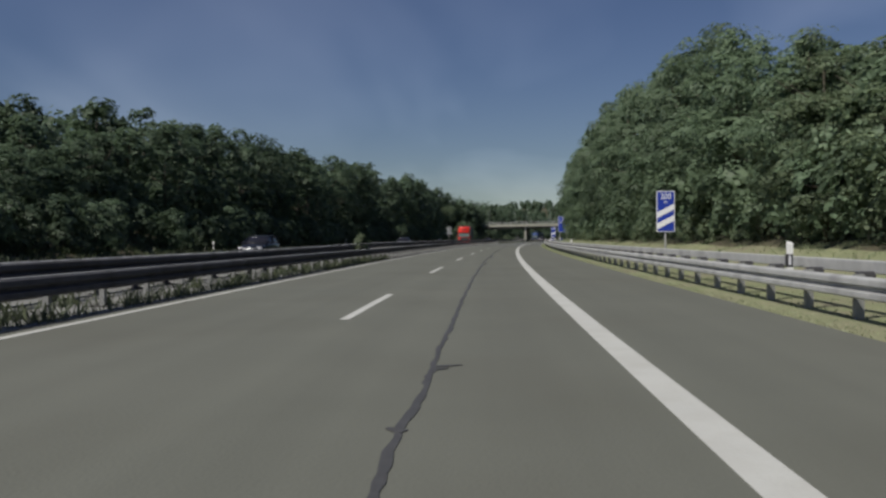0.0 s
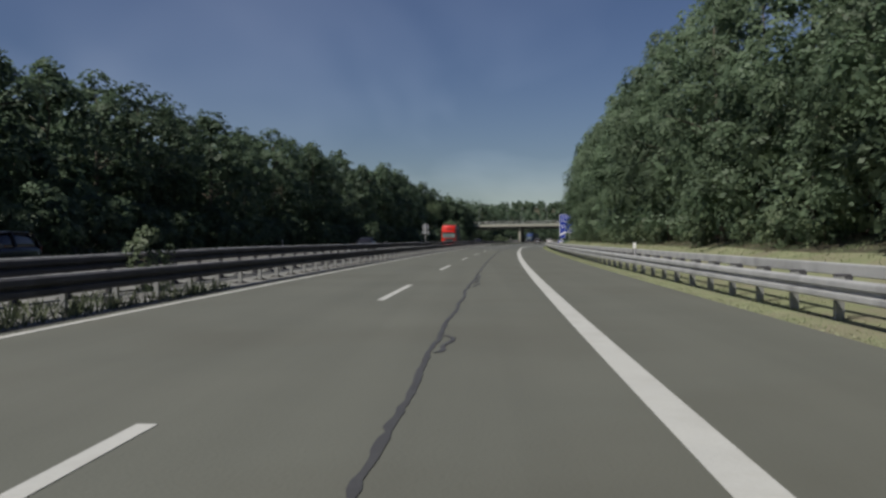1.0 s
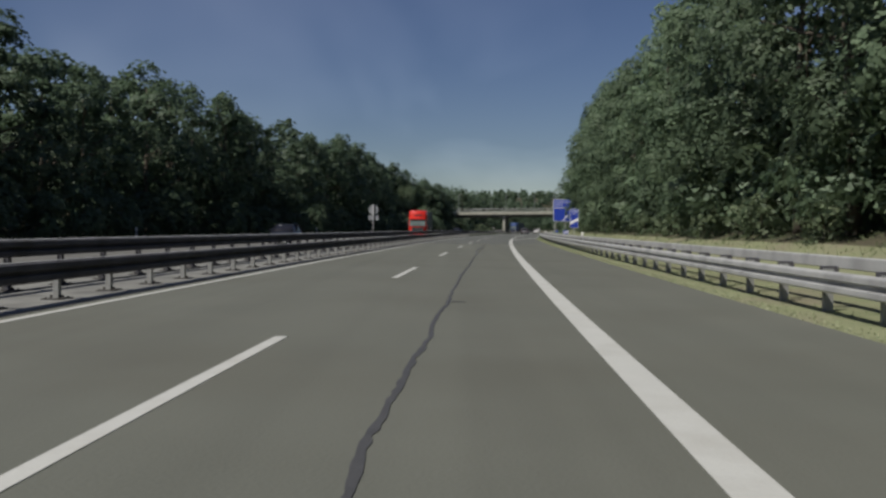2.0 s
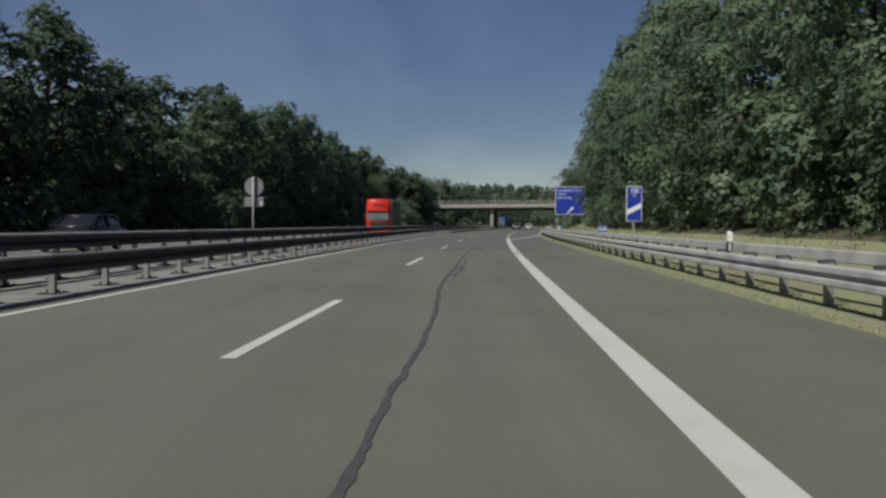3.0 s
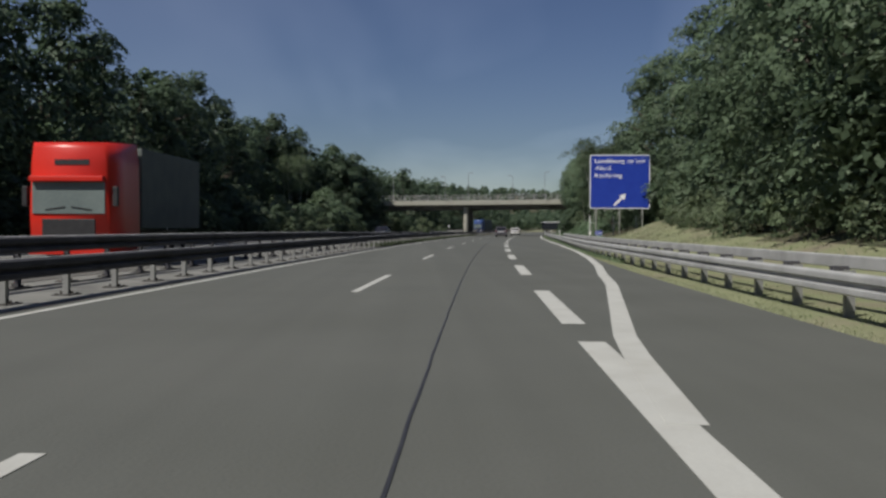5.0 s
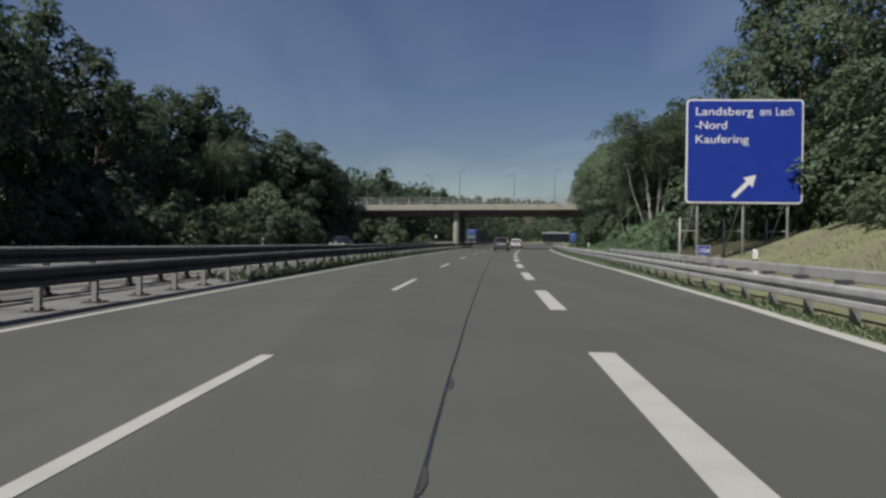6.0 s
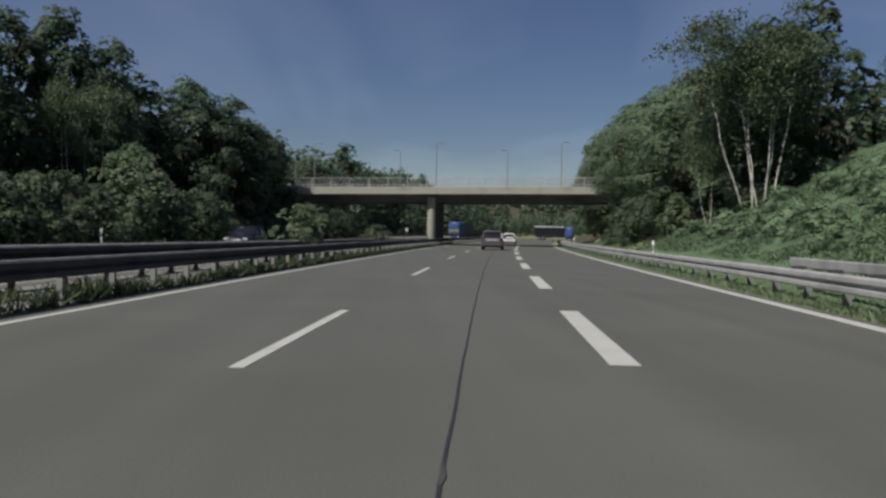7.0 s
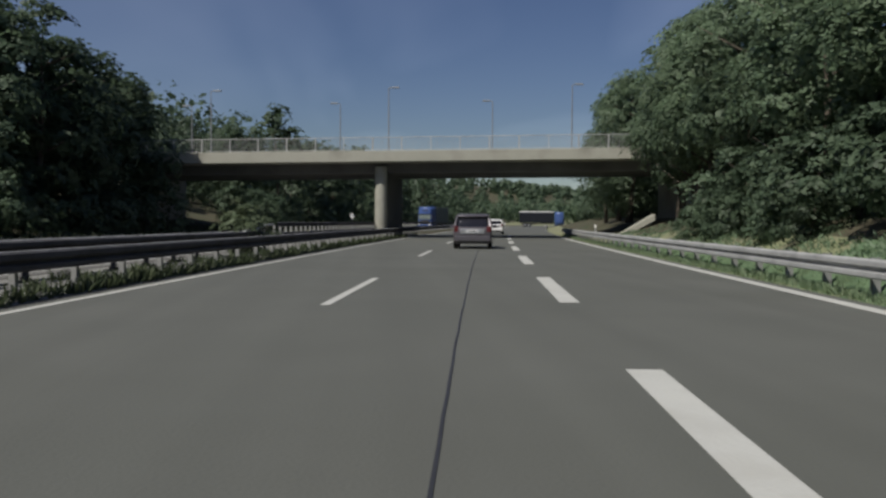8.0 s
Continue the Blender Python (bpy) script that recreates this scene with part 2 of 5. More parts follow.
M = {
    "road": material("worn_concrete_road", (0.100, 0.105, 0.087), (0.118, 0.122, 0.101), 0.35, 30, 0.85, 0.2, stain=(0.097, 0.099, 0.080), stain_size=0.22, streak=0.08),
    "road_far": material("asphalt_opposite", (0.10, 0.10, 0.095), (0.15, 0.148, 0.135), 0.4, 30, 0.85, 0.2),
    "road_new": material("newer_asphalt", (0.086, 0.091, 0.081), (0.104, 0.108, 0.097), 0.35, 30, 0.85, 0.2, stain=(0.086, 0.090, 0.079), stain_size=0.22, streak=0.08),
    "paint": material("road_paint", (0.42, 0.425, 0.40), (0.47, 0.475, 0.445), 1.2, 26, 0.7, 0.2, stain=(0.40, 0.40, 0.37), stain_size=1.7),
    "worn": material("worn_paint_over_concrete", (0.16, 0.165, 0.145), (0.23, 0.23, 0.205), 3.0, 26, 0.8, 0.2),
    "tar": material("bitumen_seal", (0.046, 0.046, 0.046), (0.070, 0.070, 0.069), 6, 60, 0.6, 0.2),
    "concrete": material("median_concrete", (0.165, 0.168, 0.155), (0.225, 0.225, 0.21), 0.8, 25, 0.9, 0.3, stain=(0.10, 0.10, 0.095), stain_size=0.9),
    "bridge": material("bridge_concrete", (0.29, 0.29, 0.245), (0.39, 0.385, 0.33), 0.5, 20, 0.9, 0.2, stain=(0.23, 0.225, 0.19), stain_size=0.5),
    # darker copy of the bridge concrete: the shade under the deck is in its colour
    "girder": material("shade_dark_bridge_concrete", (0.115, 0.115, 0.11), (0.165, 0.163, 0.155), 0.5, 20, 0.9, 0.2, stain=(0.09, 0.088, 0.085), stain_size=0.4),
    "zinc": material("galvanised_steel", (0.36, 0.365, 0.36), (0.48, 0.485, 0.475), 2.0, 50, 0.62, 0.08, 0.25, stain=(0.28, 0.28, 0.28), stain_size=1.2),
    # stained steel kept near black: the rails' shaded faces are put into the colour
    "shade_zinc": material("weathered_shade_dark_steel", (0.058, 0.058, 0.066), (0.088, 0.088, 0.097), 2.0, 50, 0.8, 0.1, 0.05, stain=(0.05, 0.048, 0.047), stain_size=1.2, spec=0.2),
    "post": material("dull_post_steel", (0.22, 0.225, 0.22), (0.31, 0.315, 0.30), 5, 60, 0.6, 0.1, 0.15),
    "foot": material("rusty_foot_plate", (0.035, 0.034, 0.032), (0.065, 0.06, 0.055), 8, 60, 0.8, 0.3),
    "soil": material("verge_soil", (0.150, 0.170, 0.088), (0.235, 0.245, 0.140), 0.9, 20, 0.95, 0.6, stain=(0.185, 0.165, 0.115), stain_size=0.45),
    "litter": material("shade_dark_forest_floor", (0.045, 0.042, 0.026), (0.085, 0.075, 0.045), 0.8, 14, 0.95, 0.6, stain=(0.04, 0.06, 0.025), stain_size=0.5),
    "blue": material("sign_blue", (0.012, 0.035, 0.30), (0.018, 0.050, 0.36), 2, 80, 0.45, 0.0),
    "white": material("sign_white", (0.72, 0.73, 0.74), (0.80, 0.80, 0.80), 3, 80, 0.5, 0.0),
    "grey_back": material("sign_back", (0.20, 0.21, 0.22), (0.27, 0.28, 0.29), 3, 60, 0.5, 0.05, 0.3),
    "plastic": material("white_plastic", (0.70, 0.70, 0.67), (0.80, 0.80, 0.77), 5, 60, 0.5, 0.05),
    "black": material("black_plastic", (0.02, 0.02, 0.022), (0.04, 0.04, 0.042), 5, 60, 0.5, 0.05),
    "bark": material("bark", (0.055, 0.045, 0.035), (0.13, 0.11, 0.085), 3, 25, 0.95, 0.8),
    "birch": material("birch_bark", (0.44, 0.43, 0.38), (0.60, 0.58, 0.53), 2, 14, 0.85, 0.3, stain=(0.22, 0.20, 0.18), stain_size=3.0),
    "rubber": material("tyre_rubber", (0.012, 0.012, 0.012), (0.025, 0.025, 0.025), 8, 80, 0.8, 0.1),
    "bank_green": material("weedy_bank_soil", (0.068, 0.118, 0.060), (0.115, 0.178, 0.092), 1.6, 18, 0.95, 0.7, stain=(0.045, 0.070, 0.030), stain_size=0.9),
    # glass with a pale base colour in place of the mirrored sky
    "screen": material("windscreen_painted_sky", (0.13, 0.16, 0.16), (0.20, 0.24, 0.23), 0.8, 30, 0.10, 0.0, spec=0.6),
    "glass": material("tinted_car_glass", (0.012, 0.012, 0.016), (0.018, 0.018, 0.022), 2, 30, 0.08, 0.0, spec=0.6),
    "lamp_red": material("tail_lamp_red", (0.075, 0.014, 0.016), (0.10, 0.018, 0.020), 9, 90, 0.2, 0.0),
    "lamp_clear": material("clear_lamp", (0.55, 0.56, 0.58), (0.7, 0.7, 0.72), 9, 90, 0.15, 0.0),
    "rim": material("alloy_rim", (0.35, 0.35, 0.36), (0.5, 0.5, 0.5), 9, 90, 0.35, 0.0, 0.8),
    "car_mauve": material("mauve_grey_car_paint", (0.098, 0.092, 0.104), (0.112, 0.106, 0.118), 1, 200, 0.32, 0.0, 0.3),
    "car_white": material("white_car_paint", (0.66, 0.66, 0.66), (0.72, 0.72, 0.72), 1, 200, 0.25, 0.0),
    "car_dark": material("dark_car_paint", (0.018, 0.020, 0.026), (0.025, 0.028, 0.034), 1, 200, 0.22, 0.0, 0.3),
    "car_silver": material("silver_car_paint", (0.36, 0.37, 0.38), (0.42, 0.43, 0.44), 1, 200, 0.28, 0.0, 0.6),
    "red": material("red_truck_paint", (0.50, 0.022, 0.014), (0.60, 0.032, 0.02), 1, 60, 0.35, 0.0),
    "blue_truck": material("blue_truck_paint", (0.04, 0.075, 0.20), (0.055, 0.095, 0.25), 1, 60, 0.35, 0.0),
    "tarp": material("grey_trailer_tarpaulin", (0.075, 0.095, 0.09), (0.115, 0.135, 0.125), 1.5, 40, 0.7, 0.2),
    "leaf": leaf_material("broad_leaves", (0.092, 0.136, 0.080), (0.172, 0.238, 0.146), 0.45),
    # darker copy of the broad leaves, with the wood's shade in the colour
    "leaf_dark": leaf_material("shade_dark_leaves", (0.054, 0.086, 0.052), (0.112, 0.160, 0.096), 0.42),
    "leaf_light": leaf_material("hazel_leaves", (0.106, 0.146, 0.084), (0.200, 0.256, 0.150), 0.42),
    "leaf_birch": leaf_material("birch_leaves", (0.076, 0.110, 0.062), (0.150, 0.198, 0.110)),
    "grass": leaf_material("grass_blades", (0.150, 0.190, 0.095), (0.235, 0.280, 0.145), 0.3),
    "grass_dry": leaf_material("dry_grass", (0.18, 0.205, 0.120), (0.27, 0.285, 0.175), 0.2),
    # grass with the shadow of rails and wood already in its green
    "weed_shade": leaf_material("shade_dark_grass_blades", (0.030, 0.045, 0.022), (0.070, 0.088, 0.042), 0.2),
    "weed_median": leaf_material("median_green_grass", (0.075, 0.098, 0.055), (0.145, 0.170, 0.095), 0.3),
    "grass_green": leaf_material("lush_verge_grass", (0.135, 0.190, 0.108), (0.215, 0.285, 0.165), 0.3),
    "weed": leaf_material("bank_weeds", (0.112, 0.174, 0.098), (0.205, 0.290, 0.172), 0.3),
}


# ---- mesh helpers ----
def mesh_of(name, bm, mat_, smooth_=False):
    me = bpy.data.meshes.new(name)
    bmesh.ops.recalc_face_normals(bm, faces=bm.faces)
    bm.to_mesh(me)
    bm.free()
    me.materials.append(mat_)
    if smooth_:
        me.polygons.foreach_set("use_smooth", [True] * len(me.polygons))
    return me


def part(name, bm, mat_, parent, label="", m=None, smooth_=False):
    """One mesh under a thing; bm may be a bmesh or a mesh that alike parts share."""
    ob = new(name, bm if isinstance(bm, bpy.types.Mesh) else mesh_of(name, bm, mat_, smooth_))
    ob.parent = parent
    if m is not None:
        ob.matrix_basis = m
    return tagged(ob, label)


def thing(name, label, category, group="", kind="", m=None):
    ob = new(name)
    if m is not None:
        ob.matrix_basis = m
    return tagged(ob, label, category, group, kind)


def box(bm, c, size, turn=None, bevel=0.0):
    made = bmesh.ops.create_cube(bm, size=1.0)["verts"]
    m = Matrix.Translation(c) @ (turn or Matrix()) @ Matrix.Diagonal((*size, 1))
    bmesh.ops.transform(bm, matrix=m, verts=made)
    if bevel:
        edges = list({e for v in made for e in v.link_edges})
        bmesh.ops.bevel(bm, geom=edges, offset=bevel, segments=2, affect="EDGES", profile=0.6)
    return bm


def boxed(c, size, turn=None, bevel=0.0):
    return box(bmesh.new(), c, size, turn, bevel)


def tube(bm, points, radii, sides=7):
    """A round bar through the points, closed at its ends."""
    rings = []
    for i, p in enumerate(points):
        p = Vector(p)
        way = (Vector(points[min(i + 1, len(points) - 1)]) - Vector(points[max(i - 1, 0)])).normalized()
        side = way.cross(Vector((0.13, 0.97, 0.21))).normalized()
        up = way.cross(side)
        rings.append([bm.verts.new(p + radii[i] * (math.cos(a) * side + math.sin(a) * up)) for a in [k * math.tau / sides for k in range(sides)]])
    for a, b in zip(rings, rings[1:]):
        for k in range(sides):
            bm.faces.new((a[k], a[(k + 1) % sides], b[(k + 1) % sides], b[k]))
    bm.faces.new(rings[0][::-1]), bm.faces.new(rings[-1])
    return bm


def sweep(profile, stations, shift=lambda s: 0.0, closed=True, lift=lambda s: 0.0):
    """A profile of (d, z) drawn along the road."""
    bm = bmesh.new()
    rows = [[bm.verts.new(at(s, d + shift(s), z + lift(s))) for d, z in profile] for s in stations]
    n = len(profile)
    for a, b in zip(rows, rows[1:]):
        for k in range(n if closed else n - 1):
            bm.faces.new((a[k], a[(k + 1) % n], b[(k + 1) % n], b[k]))
    if closed:
        bm.faces.new(rows[0]), bm.faces.new(rows[-1][::-1])
    return bm


def steps(a, b, step):
    n = max(1, int(round((b - a) / step)))
    return [a + (b - a) * k / n for k in range(n + 1)]


def ribbon(path, width, z=0.006, thick=0.004):
    """A flat band along a path of (s, d); width a number or one for each point."""
    bm = bmesh.new()
    rows = []
    for i, (s, d) in enumerate(path):
        w_ = width[i] if isinstance(width, (list, tuple)) else width
        s0, d0 = path[max(i - 1, 0)]
        s1, d1 = path[min(i + 1, len(path) - 1)]
        ln = math.hypot(s1 - s0, d1 - d0) or 1.0
        ns, nd = -(d1 - d0) / ln, (s1 - s0) / ln
        rows.append([bm.verts.new(at(s + ns * k * w_ / 2, d + nd * k * w_ / 2, zz)) for k, zz in ((-1, z - thick), (-1, z), (1, z), (1, z - thick))])
    for a, b in zip(rows, rows[1:]):
        for k in range(3):
            bm.faces.new((a[k], a[k + 1], b[k + 1], b[k]))
    bm.faces.new(rows[0]), bm.faces.new(rows[-1][::-1])
    return bm


def cloud_mesh(name, centres, normals, sizes, mat_, seed, slim=0.62, round_=None):
    """Many small folded leaves: one four-cornered leaf at each centre. round_: the way out of the bough, towards which the leaves curl."""
    rng = np.random.default_rng(seed)
    n = len(centres)
    nor = normals / np.maximum(np.linalg.norm(normals, axis=1, keepdims=True), 1e-6)
    u = np.cross(nor, rng.normal(size=(n, 3)))
    u /= np.maximum(np.linalg.norm(u, axis=1, keepdims=True), 1e-6)
    v = np.cross(nor, u)
    h = (sizes / 2)[:, None]
    fold = nor * h * rng.uniform(-0.45, 0.1, (n, 1))
    co = np.stack([centres - u * h, centres - v * h * slim + fold, centres + u * h * rng.uniform(0.7, 1.2, (n, 1)), centres + v * h * slim + fold], axis=1).reshape(-1, 3)
    me = quads_mesh(name, co, mat_)
    if round_ is not None:
        curl = round_ + nor * 0.55
        curl /= np.maximum(np.linalg.norm(curl, axis=1, keepdims=True), 1e-6)
        me.polygons.foreach_set("use_smooth", np.ones(n, dtype=bool))
        me.normals_split_custom_set_from_vertices(np.repeat(curl, 4, axis=0).tolist())
    return me


def quads_mesh(name, co, mat_):
    n = len(co) // 4
    me = bpy.data.meshes.new(name)
    me.vertices.add(4 * n), me.loops.add(4 * n), me.polygons.add(n)
    me.vertices.foreach_set("co", np.ascontiguousarray(co, dtype=np.float32).ravel())
    me.loops.foreach_set("vertex_index", np.arange(4 * n, dtype=np.int32))
    me.polygons.foreach_set("loop_start", np.arange(0, 4 * n, 4, dtype=np.int32))
    me.materials.append(mat_)
    me.update(calc_edges=True)
    return me


def unit(rng, n):
    v = rng.normal(size=(n, 3))
    return v / np.linalg.norm(v, axis=1, keepdims=True)


def crown_mesh(name, seed, radius, low, high, leaves, size, mat_, lobes=36, taper=0.35, sunny=None, spray=0.46):
    """A crown of boughs: round masses with gaps between, each a heap of drooping sprays of leaves."""
    rng = np.random.default_rng(seed)
    mid, half = (low + high) / 2, (high - low) / 2
    # boughs spread evenly over the crown's surface, in a golden spiral, each pushed about
    k = np.arange(lobes) + 0.5
    z, a = 1 - 1.86 * k / lobes, k * 2.39996 + rng.uniform(-0.9, 0.9, lobes)
    z = np.clip(z + rng.uniform(-0.2, 0.2, lobes), -0.98, 0.98)
    ring = np.sqrt(1 - z ** 2)
    rad = rng.uniform(0.40, 0.84, lobes)
    c = np.stack([np.cos(a) * ring * rad * radius, np.sin(a) * ring * rad * radius, mid + z * half * rng.uniform(0.70, 0.86, lobes)], 1)
    up = np.clip((c[:, 2] - low) / (high - low), 0, 1)
    c[:, :2] *= (1.08 - taper * up ** 1.5)[:, None]
    r = rng.uniform(0.26, 0.42, lobes) * radius * (1.05 - 0.32 * up)
    core = [[0, 0, mid + f * half] for f in (-0.55, -0.1, 0.35)]
    c = np.vstack([c, [[0, 0, high - r.max() * 0.80]], core])
    r = np.append(r, [r.max() * 0.9, radius * 0.55, radius * 0.55, radius * 0.45])
    per = 13
    n = leaves // per
    weight = r ** 2
    weight[-3:] *= 0.45
    pick = rng.choice(len(r), n, p=weight / np.sum(weight))
    dirs = unit(rng, n)
    out = c[pick] - np.array([0, 0, mid - 0.2 * half])
    out /= np.maximum(np.linalg.norm(out, axis=1, keepdims=True), 1e-6)
    dirs += 0.5 * out + np.array([0, 0, 0.30])
    dirs /= np.linalg.norm(dirs, axis=1, keepdims=True)
    depth = rng.uniform(0.0, 1.0, n) ** 0.30 * rng.uniform(0.9, 1.16, n)
    base = c[pick] + dirs * (r[pick] * depth)[:, None] * np.array([1.0, 1.0, 0.74])
    face = dirs * 0.8 + unit(rng, n) * 0.4 + np.array([0, 0, 0.55])
    face /= np.linalg.norm(face, axis=1, keepdims=True)
    # leaves of a spray lie about its plane and hang towards its tip
    u = np.cross(face, unit(rng, n))
    u /= np.maximum(np.linalg.norm(u, axis=1, keepdims=True), 1e-6)
    v = np.cross(face, u)
    reach = spray * rng.uniform(0.6, 1.3, n)
    ang, dist = rng.uniform(0, math.tau, (n, per)), np.sqrt(rng.uniform(0, 1, (n, per)))
    pos = base[:, None] + (u[:, None] * np.cos(ang)[..., None] + v[:, None] * np.sin(ang)[..., None] * 0.7) * (dist * reach[:, None])[..., None]
    pos[..., 2] -= 0.45 * dist ** 2 * reach[:, None]
    pos = pos.reshape(-1, 3)
    pos[:, 2] = np.maximum(pos[:, 2], low * 0.4 + 0.15)
    nor = np.repeat(face, per, axis=0) + unit(rng, n * per) * 0.42
    whole = base - np.array([0, 0, mid - 0.25 * half])
    whole /= np.array([radius, radius, half])
    way_out = np.repeat(dirs + 0.5 * whole, per, axis=0)
    sz = size * rng.uniform(0.6, 1.3, n * per)
    inner = np.repeat((depth < 0.5) | (pick >= len(r) - 3), per)
    sz[inner] *= 1.5
    if sunny:
        # fewer leaves on the side that is turned into the wood
        side = (pos[:, 0] * sunny[0] + pos[:, 1] * sunny[1]) / radius
        keep = (side > -0.15) | (rng.uniform(0, 1, n * per) < 0.42)
        pos, nor, side, sz, way_out = pos[keep], nor[keep], side[keep], sz[keep], way_out[keep]
        sz *= np.where(side > -0.15, 1.0, 1.4)
    return cloud_mesh(name, pos, nor, sz, mat_, seed + 7, round_=way_out)


def trunk_mesh(name, seed, high, thick, mat_, limbs=7, spread=2.2, first=0.25):
    rng = random.Random(seed)
    bm = bmesh.new()
    pts, x, y = [], 0.0, 0.0
    for k in range(7):
        pts.append((x, y, -0.3 + (high + 0.3) * k / 6))
        x, y = x + rng.uniform(-0.14, 0.14), y + rng.uniform(-0.14, 0.14)
    tube(bm, pts, [thick * (1.25 if k == 0 else 1 - 0.14 * k) for k in range(7)], 8)
    for k in range(limbs):
        z = high * rng.uniform(first, 0.85)
        a, ln = rng.uniform(0, math.tau), spread * rng.uniform(0.6, 1.2)
        f = z / high * 6
        bx, by = pts[int(f)][0], pts[int(f)][1]
        tip = (bx + math.cos(a) * ln, by + math.sin(a) * ln, z + ln * rng.uniform(0.3, 0.9))
        middle = ((bx + tip[0]) / 2 + rng.uniform(-0.2, 0.2), (by + tip[1]) / 2, (z * 0.55 + tip[2] * 0.45))
        tube(bm, [(bx, by, z), middle, tip], [thick * 0.42, thick * 0.25, thick * 0.08], 5)
    return mesh_of(name, bm, mat_, True)


# ---- ground: one sheet to the horizon ----
def build_ground():
    far = [24, 30, 38, 48, 62, 80, 110, 150, 200, 260]
    right = [0, 3.5] + [4.0 + 0.5 * k for k in range(18)] + [13.5 + 1.3 * k for k in range(8)] + far
    left = [-3, -6.4, -6.63, -6.7, -7.2, -8, -8.8, -9.55, -9.7, -15, -21.5, -21.7, -22.5, -23.5] + [-25 - 2 * k for k in range(6)] + [-38, -44, -52, -65, -85, -110, -150, -200, -260]
    ds = sorted(set(left) | set(right))
    ss = steps(-120, 420, 3.0) + steps(432, 900, 18)
    bm = bmesh.new()
    rows = []
    for i, s in enumerate(ss):
        row = []
        for j, d in enumerate(ds):
            p = at(s, d, ground_z(s, d))
            if i in (0, len(ss) - 1) or j in (0, len(ds) - 1):
                p = Vector((20 + (p.x - 20) * 9, 300 + (p.y - 300) * 9, -2.0))
            row.append(bm.verts.new(p))
        rows.append(row)
    for a, b in zip(rows, rows[1:]):
        for j in range(len(ds) - 1):
            bm.faces.new((a[j], a[j + 1], b[j + 1], b[j]))
    me = mesh_of("ground", bm, M["soil"], True)
    me.materials.append(M["litter"])
    me.materials.append(M["bank_green"])
    n = len(ds) - 1
    for k, face in enumerate(me.polygons):
        s, d = ss[k // n], ds[k % n]
        # the dark litter also stands in for shade on bank and median faces
        if d < -23.4 or -9.6 < d < -6.45 or d > 10.4 + 3.6 * smooth(190, 204, s) - 4.5 * smooth(225, 228, s) + 16 * smooth(240, 244, s) - 16.9 * smooth(266, 269, s):
            face.material_index = 1
        elif d > (5.9 if s > 230 else 7.4) and 226 < s < 300 - 28 * (d > 7.4):
            face.material_index = 2
    ob = new("ground", me)
    return tagged(ob, "grassy verge and wooded banks beside the motorway", "ground", kind="structure")


ground = build_ground()

# ---- carriageways and markings ----
END = 555.0


def sheet(name, edge_a, edge_b, s0, s1, z, mat_, label, step=4.0):
    bm = bmesh.new()
    rows = []
    for s in steps(s0, s1, step):
        a, b = edge_a(s), edge_b(s)
        ds = [a + (b - a) * k / 6 for k in range(7)]
        rows.append([bm.verts.new(at(s, a, z - 0.12))] + [bm.verts.new(at(s, d, z)) for d in ds] + [bm.verts.new(at(s, b, z - 0.12))])
    for a, b in zip(rows, rows[1:]):
        for k in range(8):
            bm.faces.new((a[k], a[k + 1], b[k + 1], b[k]))
    return tagged(new(name, mesh_of(name, bm, mat_)), label, "road", kind="structure")


JOINT = 137.5
road = sheet("road", lambda s: -6.62, verge_d, -110, JOINT, 0.0, M["road"], "worn beige-grey motorway carriageway with a sealed centre joint")
road_after = sheet("road_after_joint", lambda s: -6.62, verge_d, JOINT, END, 0.0, M["road_new"], "darker grey motorway carriageway with an exit lane")
road_opposite = sheet("road_opposite", lambda s: -21.5, lambda s: -9.7, -110, END, 0.05, M["road_far"], "shaded opposite carriageway beyond the median")


def marking(name, path, width, label, parent, z=0.006):
    return part(name, ribbon(path, width, z), M["paint"], parent, label)


marking("edge_line", [(s, -6.32) for s in steps(-110, JOINT, 3)], 0.16, "solid white edge line", road)
marking("edge_line", [(s, -6.32) for s in steps(JOINT, END, 3)], 0.16, "solid white edge line", road_after)
marking("edge_line", [(s, 1.37) for s in steps(-110, JOINT, 3)], 0.30, "broad solid white line", road)
marking("edge_line", [(s, 1.37) for s in steps(JOINT, 168, 3)], 0.30, "broad solid white line", road_after)
marking("edge_line", [(s, exit_edge(s)) for s in steps(164, 232, 1.5)] + [(s, 5.6) for s in steps(234, 330, 3)], 0.27, "white edge line of the exit lane", road_after, 0.010)
marking("edge_line", [(s, -10.3) for s in steps(-110, END, 4)], 0.15, "white edge line", road_opposite, 0.057)
marking("edge_line", [(s, -18.6) for s in steps(-110, END, 4)], 0.25, "white edge line", road_opposite, 0.057)
for k in range(-3, 30):
    s = 13.1 + 18 * k
    marking("lane_dash", [(s + 6 * j / 4, -2.31) for j in range(5)], 0.15, "", road if s < JOINT else road_after)
for k in range(-3, 22):
    s = 16.0 + 18 * k
    marking("lane_dash", [(s + 6 * j / 4, -14.3) for j in range(5)], 0.15, "", road_opposite, 0.057)
for k in range(-1, 13):
    s = 181.8 + 12 * k
    marking("lane_dash", [(s + 6 * j / 4, 1.37) for j in range(5)], 0.31, "broad white dash of the exit lane", road_after)

# sealed joint: a wandering bitumen line with loops, then a fine saw cut
rng = random.Random(4)


